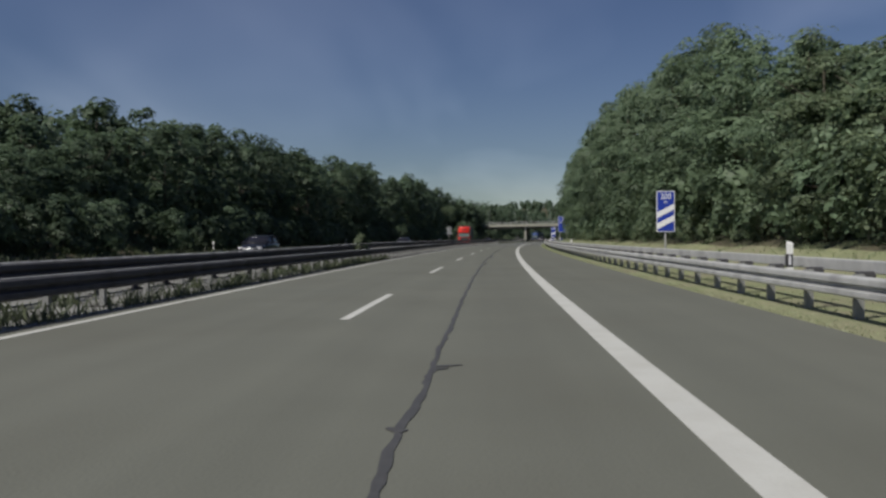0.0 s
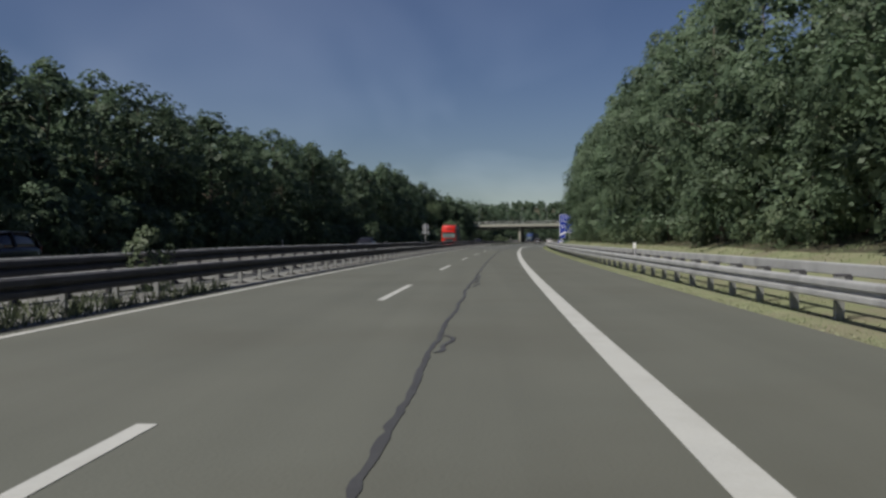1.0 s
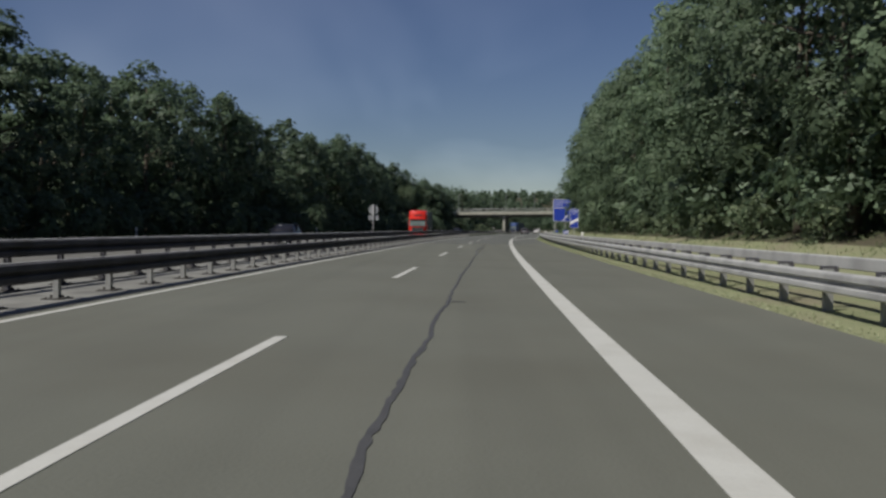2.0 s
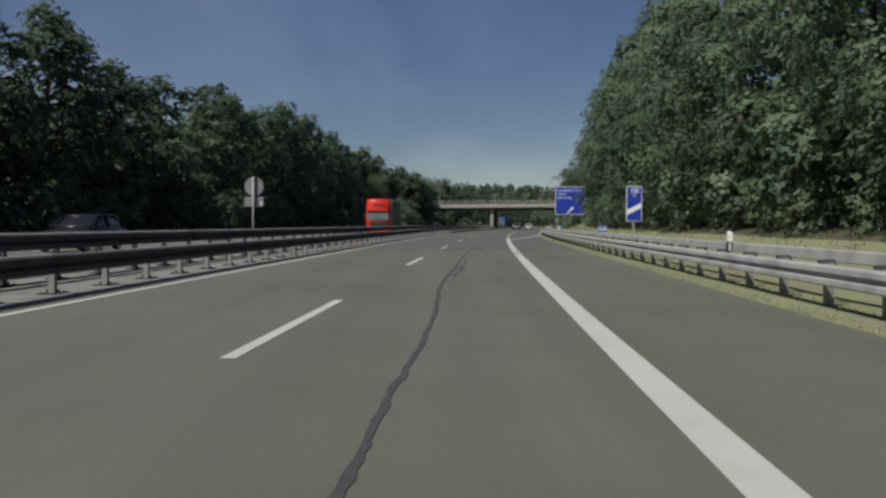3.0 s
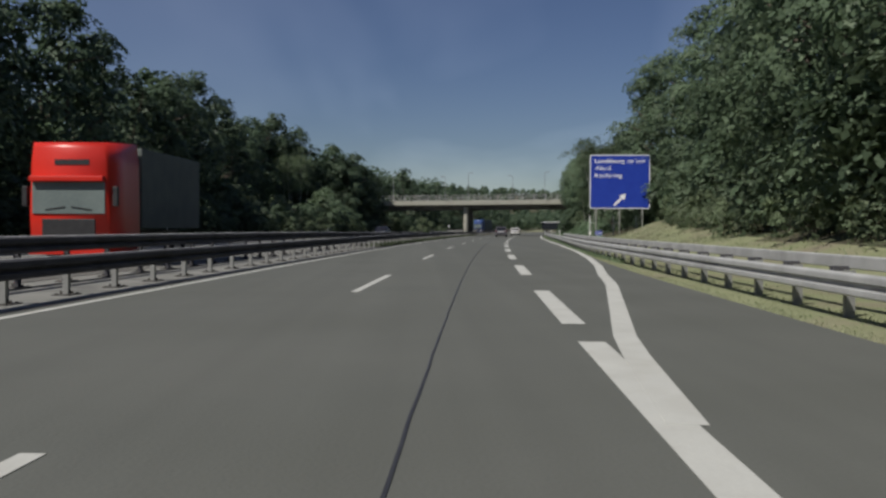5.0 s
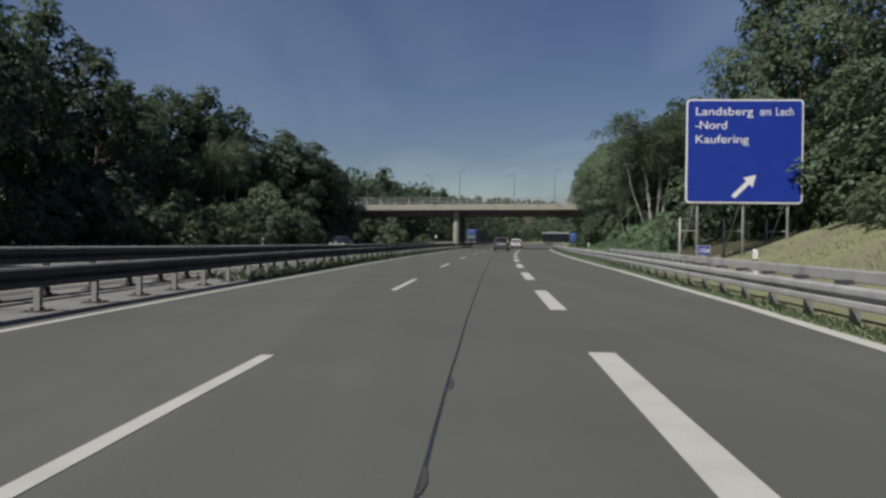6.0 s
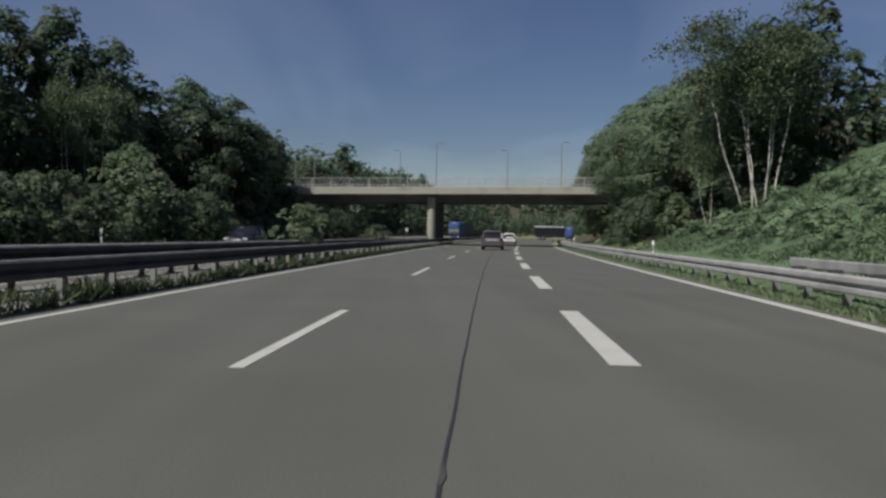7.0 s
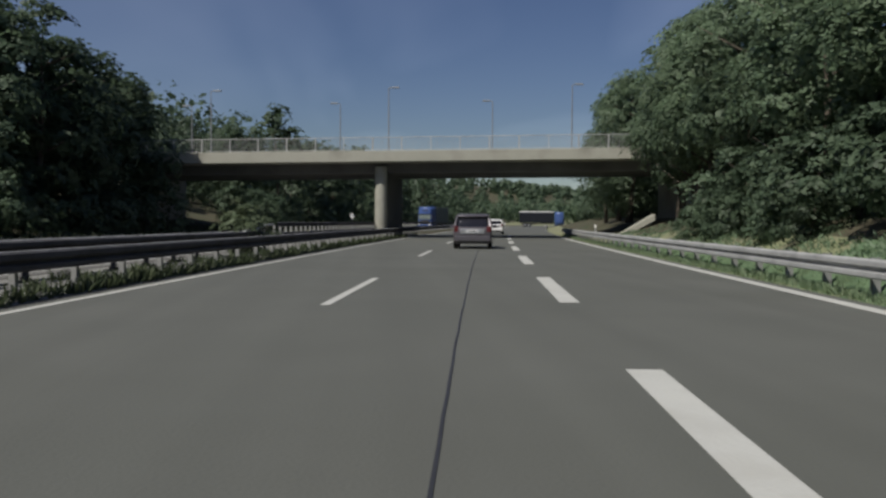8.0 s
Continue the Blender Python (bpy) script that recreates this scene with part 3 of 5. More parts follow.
def seam(s0, s1, d, wide, wander, step=0.16):
    """d: a number, or a function of s."""
    path, widths, off = [], [], 0.0
    for s in steps(s0, s1, step):
        off = off * 0.9 + rng.uniform(-wander, wander)
        path.append((s, (d(s) if callable(d) else d) + off))
        widths.append(wide * rng.uniform(0.6, 1.35))
    return ribbon(path, widths, 0.006)


part("joint_seal", seam(-60, 127, lambda s: -0.63 - 0.21 * smooth(104, 115, s), 0.062, 0.016), M["tar"], road, "wandering black bitumen seal")
part("joint_seal", seam(126.9, JOINT, lambda s: -0.84 + 0.011 * (s - 127), 0.068, 0.007), M["tar"], road, "broad straight bitumen seal")
part("joint_seal", ribbon([(s, float(np.interp(s, (178, 195, 212, 245, 262, 290), (-0.325, -0.295, -0.235, -0.225, -0.255, -0.30))) + rng.uniform(-0.006, 0.006)) for s in steps(JOINT, END, 0.7)], 0.024), M["black"], road_after, "fine dark saw-cut joint")
for s, d, ln in ((194.2, -0.285, 0.5), (197.2, -0.262, 0.55), (225.6, -0.24, 0.4), (210.2, -0.215, 0.35)):
    part("joint_seal", ribbon([(s, d), (s + ln * 0.4, d + 0.012), (s + ln, d)], [0.026, 0.038, 0.026], 0.0085), M["tar"], road_after, "widened patch of the joint seal")
part("joint_seal", ribbon([(JOINT, d) for d in (-6.5, -4, -1, 1, 3, 4.5)], 0.10, 0.0075), M["tar"], road_after, "dark cross joint")
LOOPS = [(40.9, 0.15, 1.7), (54.2, 0.20, 2.2), (56.5, 0.17, 2.0), (58.6, 0.13, 3.0), (115.7, 0.17, 1.6), (118.0, 0.24, 1.2), (119.2, 0.26, 1.75), (122.5, 0.22, 2.4)]
for s, out, ln in LOOPS:
    base = -0.63 if s < 112 else -0.84
    pts = [(s + ln * f, base + out * g) for f, g in ((0, 0), (0.04, 0.5), (0.12, 0.92), (0.35, 0.8), (0.6, 1.0), (0.85, 0.95), (0.97, 0.6), (1.0, 0.0))]
    pts = [(a + rng.uniform(-0.05, 0.05), b + rng.uniform(-0.04, 0.04)) for a, b in pts]
    part("joint_seal", ribbon(pts, [0.04, 0.055, 0.065, 0.055, 0.065, 0.06, 0.05, 0.04], 0.0085), M["tar"], road, "bitumen loop sealing a crack")
for s, d0, d1 in ((8.25, -0.6, -0.34), (8.05, -0.6, -0.46), (5.45, -0.62, -0.74), (30.5, -0.6, -0.35), (78.0, -0.62, -0.3)):
    part("joint_seal", ribbon([(s, d0), (s + 0.04, (d0 + d1) / 2), (s + 0.10, d1)], [0.10, 0.09, 0.04], 0.0085), M["tar"], road, "short bitumen spur")
# worn-through paint on the broad line
for k in range(26):
    s = 131.9 + k * 0.095 + rng.uniform(-0.06, 0.06)
    d = 1.37 + rng.uniform(-0.07, 0.07)
    part("worn_patch", ribbon([(s + f * 0.24, d + rng.uniform(-0.03, 0.03)) for f in (0, 0.3, 0.7, 1.0)], [0.02, rng.uniform(0.05, 0.12), rng.uniform(0.05, 0.1), 0.02], 0.0105 + 0.0004 * k), M["worn"], road)

# ---- median ----
median = thing("median_strip", "pale concrete median strip with slotted gutters between the guardrails", "median strip", kind="structure")
for a, b in [(-60 + 4 * n, -56 + 4 * n) for n in range(99)]:
    part("concrete_slab", sweep([(-8.42, -0.08), (-8.42, 0.034), (-6.98, 0.026), (-6.70, 0.016), (-6.70, -0.08)], [a + 0.012, b - 0.012]), M["concrete"], median)
    part("concrete_slab", sweep([(-9.64, -0.08), (-9.64, 0.042), (-8.88, 0.036), (-8.88, -0.08)], [a + 0.012, b - 0.012]), M["concrete"], median)
    part("slot_drain", sweep([(-8.78, -0.08), (-8.78, 0.022), (-8.74, 0.030), (-8.56, 0.030), (-8.52, 0.022), (-8.52, -0.08)], [a + 0.006, b - 0.006]), M["concrete"], median, "grey slotted drain channel")
    part("gutter", sweep([(-6.695, -0.06), (-6.695, 0.008), (-6.625, 0.004), (-6.625, -0.06)], [a, b]), M["tar"], median)

# ---- guardrails ----
W_SHAPE = [(0.0, 0.0), (0.03, 0.008), (0.078, 0.028), (0.083, 0.045), (0.083, 0.108), (0.074, 0.124), (0.008, 0.136), (0.006, 0.196), (0.074, 0.208), (0.083, 0.224), (0.083, 0.292), (0.078, 0.312), (0.03, 0.332), (0.0, 0.34)]


def beam(s0, s1, d, z, face, shift=lambda s: 0.0, tall=1.0, lift=lambda s: 0.0):
    """A W-shaped steel beam; face -1: its ribs point to smaller d."""
    prof = [(d + face * a, z + tall * b) for a, b in W_SHAPE] + [(d + face * (a - 0.012), z + tall * b) for a, b in W_SHAPE[::-1]]
    return sweep(prof, steps(s0, s1, 4.0), shift, lift=lift)


def median_lift(s):
    """The near rail of the median rises a little on its way."""
    return float(np.interp(s, (130, 187, 220, 242), (0.0, 0.05, 0.08, 0.055)))


def far_lift(s):
    """The far rails of the median: low at first, high along the slabs, low again towards the bridge."""
    return float(np.interp(s, (30, 50, 60, 130, 190, 203, 215, 225, 245, 265), (0.0, 0.08, 0.155, 0.16, 0.215, 0.20, 0.14, 0.10, 0.04, 0.0)))


def post_mesh(height, wide=0.10, deep=0.12, mat_="post"):
    bm = bmesh.new()
    web = 0.014
    box(bm, (0, -deep * 0.4, height / 2 - 0.2), (wide, web, height + 0.4))
    for k in (-1, 1):
        box(bm, (k * (wide - web) / 2, 0.004, height / 2 - 0.2), (web, deep * 0.8, height + 0.4))
    return mesh_of("post", bm, M[mat_])


def foot_mesh():
    """A dark foot plate with welded gussets and bolts."""
    bm = box(bmesh.new(), (0, 0, 0.010), (0.34, 0.46, 0.02), bevel=0.004)
    for k in (-1, 1):
        box(bm, (0.11 * k, 0.17, 0.026), (0.04, 0.04, 0.02))
        box(bm, (0.11 * k, -0.17, 0.026), (0.04, 0.04, 0.02))
        box(bm, (0.085 * k, 0, 0.04), (0.07, 0.02, 0.06))
    return mesh_of("foot_plate", bm, M["foot"])


FOOT = foot_mesh()


def guardrail(label, beams, posts, post_data, spacers=None, group="motorway guardrails", plain=None, feet=(), lit_edges=()):
    g = thing("guardrail", label, "guardrail", group)
    if plain:
        s0, s1, d, z, shift = plain
        prof = [(d, z + 0.015), (d, z + 0.185), (d + 0.02, z + 0.20), (d + 0.10, z + 0.20), (d + 0.12, z + 0.185), (d + 0.12, z + 0.015), (d + 0.10, z), (d + 0.02, z)]
        part("back_beam", sweep(prof, steps(s0, s1, 4.0), shift), M["zinc"], g, "plain galvanised back rail")
    for args, mat_, tag in beams:
        part("beam", beam(*args), mat_, g, tag, smooth_=False)
    for m in posts:
        part("post", post_data, None, g, m=m)
    for m in spacers or ():
        part("spacer", SPACER, None, g, m=m)
    for m in feet:
        part("foot_plate", FOOT, None, g, "dark foot plate", m)
    # bright zinc strips added on the beam tops in place of sunlit edges
    for d, z, lift, end in lit_edges:
        part("top_edge", sweep([(d - 0.022, z), (d - 0.022, z + 0.007), (d - 0.006, z + 0.013), (d + 0.022, z + 0.007), (d + 0.022, z)], steps(-60, end, 4.0), lift=lift), M["zinc"], g, "added top strip coloured bright as a sunlit edge")
    return g


SPACER = mesh_of("spacer", boxed((0, 0, 0), (0.26, 0.13, 0.13), bevel=0.006), M["shade_zinc"])
right_post = post_mesh(0.68, 0.14, 0.10, "post")
guardrail("galvanised double-beam guardrail on the grass verge",
          [((-60, 332, 0.0, 0.352, -1, rail_d, 0.95), M["zinc"], "ribbed galvanised front beam")],
          [stand(s, rail_d(s) + 0.27, 0.0) for s in steps(-29, 331, 2.0)], right_post,
          [stand(s, rail_d(s) + 0.44, 0.645) for s in steps(-29, 240, 2.0)], plain=(-60, 241, 0.55, 0.668, rail_d))
left_post = post_mesh(0.66)
near_spots = steps(-28.5, 331.5, 2.0)
guardrail("weathered median guardrail, dark as in shade, facing the near carriageway",
          [((-60, 420, -7.12, 0.37, 1, lambda s: 0.0, 0.96, median_lift), M["shade_zinc"], "weathered beam coloured dark as in shade")],
          [stand(s, -7.26, 0.03) for s in near_spots], left_post, feet=[stand(s, -7.26, 0.026) for s in near_spots], lit_edges=[(-7.12, 0.696, median_lift, 420)])
far_spots = steps(-29, 287, 2.0)
guardrail("weathered median guardrail, dark as in shade, facing the opposite carriageway",
          [((-60, 287, -8.80, 0.52, 1, lambda s: 0.0, 0.95, far_lift), M["shade_zinc"], "weathered beam coloured dark as in shade"), ((-60, 287, -9.25, 0.52, -1, lambda s: 0.0, 0.95, far_lift), M["shade_zinc"], "weathered beam coloured dark as in shade")],
          [stand(s, -9.0, 0.036) for s in far_spots], post_mesh(0.80, mat_="shade_zinc"), feet=[stand(s, -9.0, 0.034) for s in far_spots], lit_edges=[(-8.80, 0.842, far_lift, 287), (-9.25, 0.842, far_lift, 287)])
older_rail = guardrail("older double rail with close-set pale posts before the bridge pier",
          [((287, 420, -8.80, 0.45, 1, lambda s: 0.0, 0.94), M["shade_zinc"], "weathered beam coloured dark as in shade"), ((288, 420, -8.80, 1.0, 1, lambda s: 0.0, 0.55), M["shade_zinc"], "narrow upper beam coloured dark as in shade")],
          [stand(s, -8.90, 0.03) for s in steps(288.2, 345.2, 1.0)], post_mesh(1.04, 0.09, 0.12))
part("rail_end", tube(bmesh.new(), [at(s, -8.80, z) for s, z in ((283.5, 0.86), (285.0, 0.90), (286.4, 1.06), (287.6, 1.10))], [0.05, 0.05, 0.05, 0.045], 8), M["zinc"], older_rail, "bright bent rail end")
guardrail("short rail with pale posts on the gore beyond the bridge",
          [((372, 388, 6.0, 0.40, -1), M["zinc"], "ribbed galvanised beam")],
          [stand(s, 6.05, 0.0) for s in steps(372.5, 387.5, 2.5)], post_mesh(0.85, 0.16, 0.16))

# ---- bridge over the motorway ----
BS = 315.0
bm_z = lambda d: 0.0105 * (d + 24)   # the deck climbs a little to the right


def bridge_slab(d0, d1, s0, s1, z0, z1, bevel=0.03):
    bm = bmesh.new()
    n = 20
    rows = []
    for k in range(n + 1):
        d = d0 + (d1 - d0) * k / n
        rows.append([bm.verts.new(BRIDGE @ Vector((d, s - BS, z + bm_z(d)))) for s, z in ((s0, z0), (s0, z1 - bevel), (s0 + bevel, z1), (s1 - bevel, z1), (s1, z1 - bevel), (s1, z0))])
    for a, b in zip(rows, rows[1:]):
        for k in range(6):
            bm.faces.new((a[k], a[(k + 1) % 6], b[(k + 1) % 6], b[k]))
    bm.faces.new(rows[0]), bm.faces.new(rows[-1][::-1])
    return bm


BRIDGE = stand(BS)
bridge = thing("bridge", "pale concrete road bridge crossing the motorway on a median pier", "bridge")
part("parapet_beam", bridge_slab(-31, 16, 315.0, 315.9, 5.50, 6.28), M["bridge"], bridge, "sunlit concrete edge beam")
part("parapet_beam", bridge_slab(-31, 16, 327.1, 328.0, 5.50, 6.28), M["bridge"], bridge, "concrete edge beam")
part("deck", bridge_slab(-31, 16, 315.9, 327.1, 5.45, 6.05, 0.0), M["bridge"], bridge)
part("girder", bridge_slab(-31, 16, 316.8, 326.2, 4.74, 5.45, 0.0), M["girder"], bridge, "box girder in shade-dark concrete")
bm = bmesh.new()
tube(bm, [BRIDGE @ Vector((-8.30, 1.45, z)) for z in (-0.3, 2.4, 5.35)], [0.46, 0.46, 0.46], 20)
part("pier", bm, M["bridge"], bridge, "pale rounded pier head")
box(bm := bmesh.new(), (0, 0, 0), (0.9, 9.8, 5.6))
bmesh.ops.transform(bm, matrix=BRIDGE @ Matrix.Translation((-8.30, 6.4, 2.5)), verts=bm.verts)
part("pier_wall", bm, M["girder"], bridge, "pier wall in the median in shade-dark concrete")
part("abutment", bridge_slab(14.2, 16, 315.6, 327.4, -1.0, 5.3, 0.0), M["bridge"], bridge)
ramp = [(8.7, -0.2), (8.7, 0.10), (11.6, 1.85), (11.6, 1.4)]
bm = bmesh.new()
rows_ = [[bm.verts.new(BRIDGE @ Vector((d, y, z))) for d, z in ramp] for y in (-1.2, 0.2)]
for k in range(4):
    bm.faces.new((rows_[0][k], rows_[0][(k + 1) % 4], rows_[1][(k + 1) % 4], rows_[1][k]))
bm.faces.new(rows_[0]), bm.faces.new(rows_[1][::-1])
part("slope_kerb", bm, M["bridge"], bridge, "pale concrete kerb climbing the bank under the bridge")
part("abutment", bridge_slab(-31, -27.5, 315.6, 327.4, -1.0, 5.3, 0.0), M["bridge"], bridge)

railing_post = mesh_of("railing_post", boxed((0, 0, 0.52), (0.07, 0.07, 1.04), bevel=0.005), M["zinc"])
baluster = mesh_of("baluster", boxed((0, 0, 0.5), (0.028, 0.028, 0.86)), M["post"])
for s in (315.5, 327.6):
    railing = thing("railing", "grey steel railing with upright bars along the bridge edge", "railing", "bridge railings")
    for z, h in ((1.02, 0.06), (0.10, 0.04)):
        bm = bmesh.new()
        tube(bm, [BRIDGE @ Vector((d, s - BS, 6.28 + z + bm_z(d))) for d in steps(-31, 16, 4)], [h / 2] * 13, 6)
        part("handrail" if z > 1 else "bottom_rail", bm, M["zinc"], railing)
    for d in steps(-30.4, 15.0, 2.16):
        part("railing_post", railing_post, None, railing, m=BRIDGE @ Matrix.Translation((d, s - BS, 6.26 + bm_z(d))))
    if s < 320:
        for d in steps(-30.3, 14.9, 0.17):
            part("baluster", baluster, None, railing, m=BRIDGE @ Matrix.Translation((d, s - BS, 6.30 + bm_z(d))))


def street_lamp(height, arm):
    lamp = thing("street_lamp", "slim grey lamp post with a flat lamp head", "street lamp", "bridge lamps")
    bm = bmesh.new()
    tube(bm, [(0, 0, 0), (0, 0, height * 0.6), (0, 0, height)], [0.06, 0.05, 0.035], 8)
    part("pole", bm, M["grey_back"], lamp)
    bm = bmesh.new()
    tube(bm, [(0, 0, height - 0.03), (arm * 0.5, 0, height + 0.05), (arm, 0, height + 0.07)], [0.04, 0.035, 0.03], 6)
    part("arm", bm, M["grey_back"], lamp)
    part("lamp_head", boxed((arm + 0.3, 0, height + 0.07), (0.62, 0.26, 0.11), bevel=0.035), M["grey_back"], lamp, "flat grey lamp head")
    return lamp


lamp_near = street_lamp(5.55, 0.25)
lamp_near.matrix_basis = BRIDGE @ Matrix.Translation((-22.6, 320 - BS, 6.05))
for d in (-8.2, 6.2):
    copy_thing(lamp_near, BRIDGE @ Matrix.Translation((d, 320 - BS, 6.05 + bm_z(d))))
for d in (-26.9, -13.5, -0.1):
    copy_thing(lamp_near, BRIDGE @ Matrix.Translation((d, 327.3 - BS, 5.9 + bm_z(d))) @ pose(0, 0, 0, 0, 0, 180))


# ---- signs ----
def lettering(name, text, size, x, z, parent, mat_, y=-0.026, align="LEFT", squeeze=1.0):
    cu = bpy.data.curves.new(name, "FONT")
    cu.body, cu.size, cu.align_x, cu.extrude = text, size, align, 0.001
    cu.offset = size * 0.004
    cu.materials.append(mat_)
    ob = new(name, cu)
    ob.parent = parent
    ob.matrix_basis = pose(x, y, z, 90, 0, 0) @ Matrix.Diagonal((squeeze, 1, 1, 1))
    return tagged(ob, "white lettering")


def flat(name, outline, mat_, parent, y, label="", deep=0.004):
    """A flat plate in the sign's plane from its (x, z) outline, facing the traffic."""
    bm = bmesh.new()
    front = [bm.verts.new((x, y, z)) for x, z in outline]
    back = [bm.verts.new((x, y + deep, z)) for x, z in outline]
    n = len(outline)
    bm.faces.new(front), bm.faces.new(back[::-1])
    for k in range(n):
        bm.faces.new((front[k], back[k], back[(k + 1) % n], front[(k + 1) % n]))
    return part(name, bm, mat_, parent, label)


def rounded(x0, z0, x1, z1, r, n=5):
    pts = []
    for cx, cz, a0 in ((x1 - r, z1 - r, 0), (x0 + r, z1 - r, 90), (x0 + r, z0 + r, 180), (x1 - r, z0 + r, 270)):
        pts += [(cx + r * math.cos(radians(a0 + 90 * k / n)), cz + r * math.sin(radians(a0 + 90 * k / n))) for k in range(n + 1)]
    return pts


def pole(parent, x, y, z0, z1, r=0.038, name="post"):
    bm = bmesh.new()
    tube(bm, [(x, y, z0), (x, y, (z0 + z1) / 2), (x, y, z1)], [r] * 3, 10)
    return part(name, bm, M["zinc"], parent, smooth_=True)


def beacon(words, bars, m):
    """A countdown beacon before the exit; z from its own ground."""
    b = thing("countdown_beacon", "blue upright exit beacon with white diagonal bars reading " + words, "traffic sign", "exit beacons", m=m)
    z0, z1, x = 1.42, 2.95, 0.335
    flat("panel", rounded(-x, z0, x, z1, 0.05), M["white"], b, 0.0, "white-edged sign panel", 0.03)
    flat("blue_field", rounded(-x + 0.028, z0 + 0.028, x - 0.028, z1 - 0.028, 0.04), M["blue"], b, -0.006)
    lettering("lettering", words.split()[0], 0.30, 0, z1 - 0.30, b, M["white"], -0.012, "CENTER", 0.9)
    lettering("lettering", "m", 0.17, 0, z1 - 0.46, b, M["white"], -0.012, "CENTER")
    for k in range(bars):
        zb = z0 + 0.10 + 0.42 * k + (0.18 if bars == 1 else 0.0)
        flat("diagonal_bar", [(-x + 0.028, zb), (x - 0.028, zb + 0.31), (x - 0.028, zb + 0.53), (-x + 0.028, zb + 0.22)], M["white"], b, -0.011)
    pole(b, 0, 0.07, -0.5, z1 - 0.1, 0.036)
    return b


beacon("200 m", 2, stand(32.43, 6.42, 0.03))
beacon("100 m", 1, stand(133.0, 6.44, 0.0))

sign = thing("exit_sign", "large blue exit sign with place names on three posts", "traffic sign", m=stand(224.25, 9.93))
flat("panel", rounded(-2.26, 2.83, 2.26, 6.92, 0.16), M["white"], sign, 0.0, "white sign border", 0.05)
flat("blue_field", rounded(-2.195, 2.895, 2.195, 6.855, 0.12), M["blue"], sign, -0.008)
for words, x, z, wide in (("Landsberg", -1.93, 6.29, 1.19), ("am", 0.56, 6.29, 0.83), ("Lech", 1.17, 6.29, 0.81), ("-Nord", -1.93, 5.75, 1.07), ("Kaufering", -1.93, 5.20, 1.18)):
    lettering("lettering", words, 0.46, x, z, sign, M["white"], -0.016, "LEFT", wide)
ca = math.cos(radians(45))
shaft = [(-0.62, -0.085), (0.18, -0.085), (0.18, -0.27), (0.62, 0.0), (0.18, 0.27), (0.18, 0.085), (-0.62, 0.085)]
flat("arrow", [(0.02 + (a - b) * ca, 3.52 + (a + b) * ca) for a, b in shaft], M["white"], sign, -0.016, "white arrow pointing up to the right")
for x in (-1.76, 0.02, 1.74):
    pole(sign, x, 0.12, -0.3, 6.7, 0.055)
    pole(sign, x - 0.22 + 0.02 * x, 2.1, -0.3, 2.3, 0.045, "rear_post")
    bm = bmesh.new()
    tube(bm, [(x, 0.12, 3.2), (x - 0.22, 2.1, 0.9)], [0.025, 0.025], 6)
    part("brace", bm, M["zinc"], sign)
    bm = bmesh.new()
    tube(bm, [(x, 0.12, 1.75), (x - 0.22, 2.1, 1.75)], [0.022, 0.022], 6)
    part("brace", bm, M["zinc"], sign)
for z in (3.3, 4.9, 6.4):
    part("cross_rail", boxed((0, 0.08, z), (4.3, 0.05, 0.08)), M["zinc"], sign)


def distance_plate(m, high, words):
    p = thing("kilometre_plate", "small blue kilometre plate with white figures on a post", "traffic sign", "kilometre plates", m=m)
    flat("panel", rounded(-0.26, high - 0.36, 0.26, high, 0.03), M["white"], p, 0.0, "", 0.012)
    flat("blue_field", rounded(-0.245, high - 0.345, 0.245, high - 0.015, 0.025), M["blue"], p, -0.005)
    if words:
        lettering("lettering", words, 0.24, -0.21, high - 0.27, p, M["white"], -0.011, "LEFT", 0.75)
        flat("bar", [(0.13, high - 0.26), (0.2, high - 0.26), (0.2, high - 0.12), (0.13, high - 0.12)], M["white"], p, -0.010)
    else:
        for x in (-0.17, -0.05, 0.07, 0.17):
            flat("bar", [(x - 0.035, high - 0.26), (x + 0.035, high - 0.26), (x + 0.035, high - 0.10), (x - 0.035, high - 0.10)], M["white"], p, -0.010)
    pole(p, 0, 0.03, -0.6, high - 0.05, 0.028)
    return p


distance_plate(stand(144.7, 6.55, 0.0), 1.21, "")
distance_plate(stand(224.0, 8.35, 0.2), 0.95, "120,")

rs = thing("round_sign", "round traffic sign with a plate below seen from its grey back", "traffic sign", m=stand(129.8, -9.46, 0.14))
flat("disc", [(0.39 * math.cos(k * math.tau / 32), 2.60 + 0.39 * math.sin(k * math.tau / 32)) for k in range(32)], M["grey_back"], rs, 0.03, "grey back of the round sign", 0.012)
flat("plate", rounded(-0.395, 1.78, 0.395, 2.18, 0.03), M["grey_back"], rs, 0.03, "grey back of the plate", 0.012)
part("clamp_rail", boxed((0.10, 0.0, 2.4), (0.06, 0.03, 1.15)), M["black"], rs, "dark mounting rail")
part("sticker", boxed((0.31, 0.022, 1.90), (0.05, 0.006, 0.12)), M["white"], rs)
pole(rs, -0.02, -0.01, -0.13, 3.0, 0.034)


ws = thing("round_sign", "small white round sign on a post near the bridge pier", "traffic sign", m=stand(331.0, -13.2, 0.0))
flat("disc", [(0.21 * math.cos(k * math.tau / 24), 1.75 + 0.21 * math.sin(k * math.tau / 24)) for k in range(24)], M["white"], ws, -0.01, "white disc", 0.012)
pole(ws, 0, 0.03, 0.0, 2.0, 0.03)


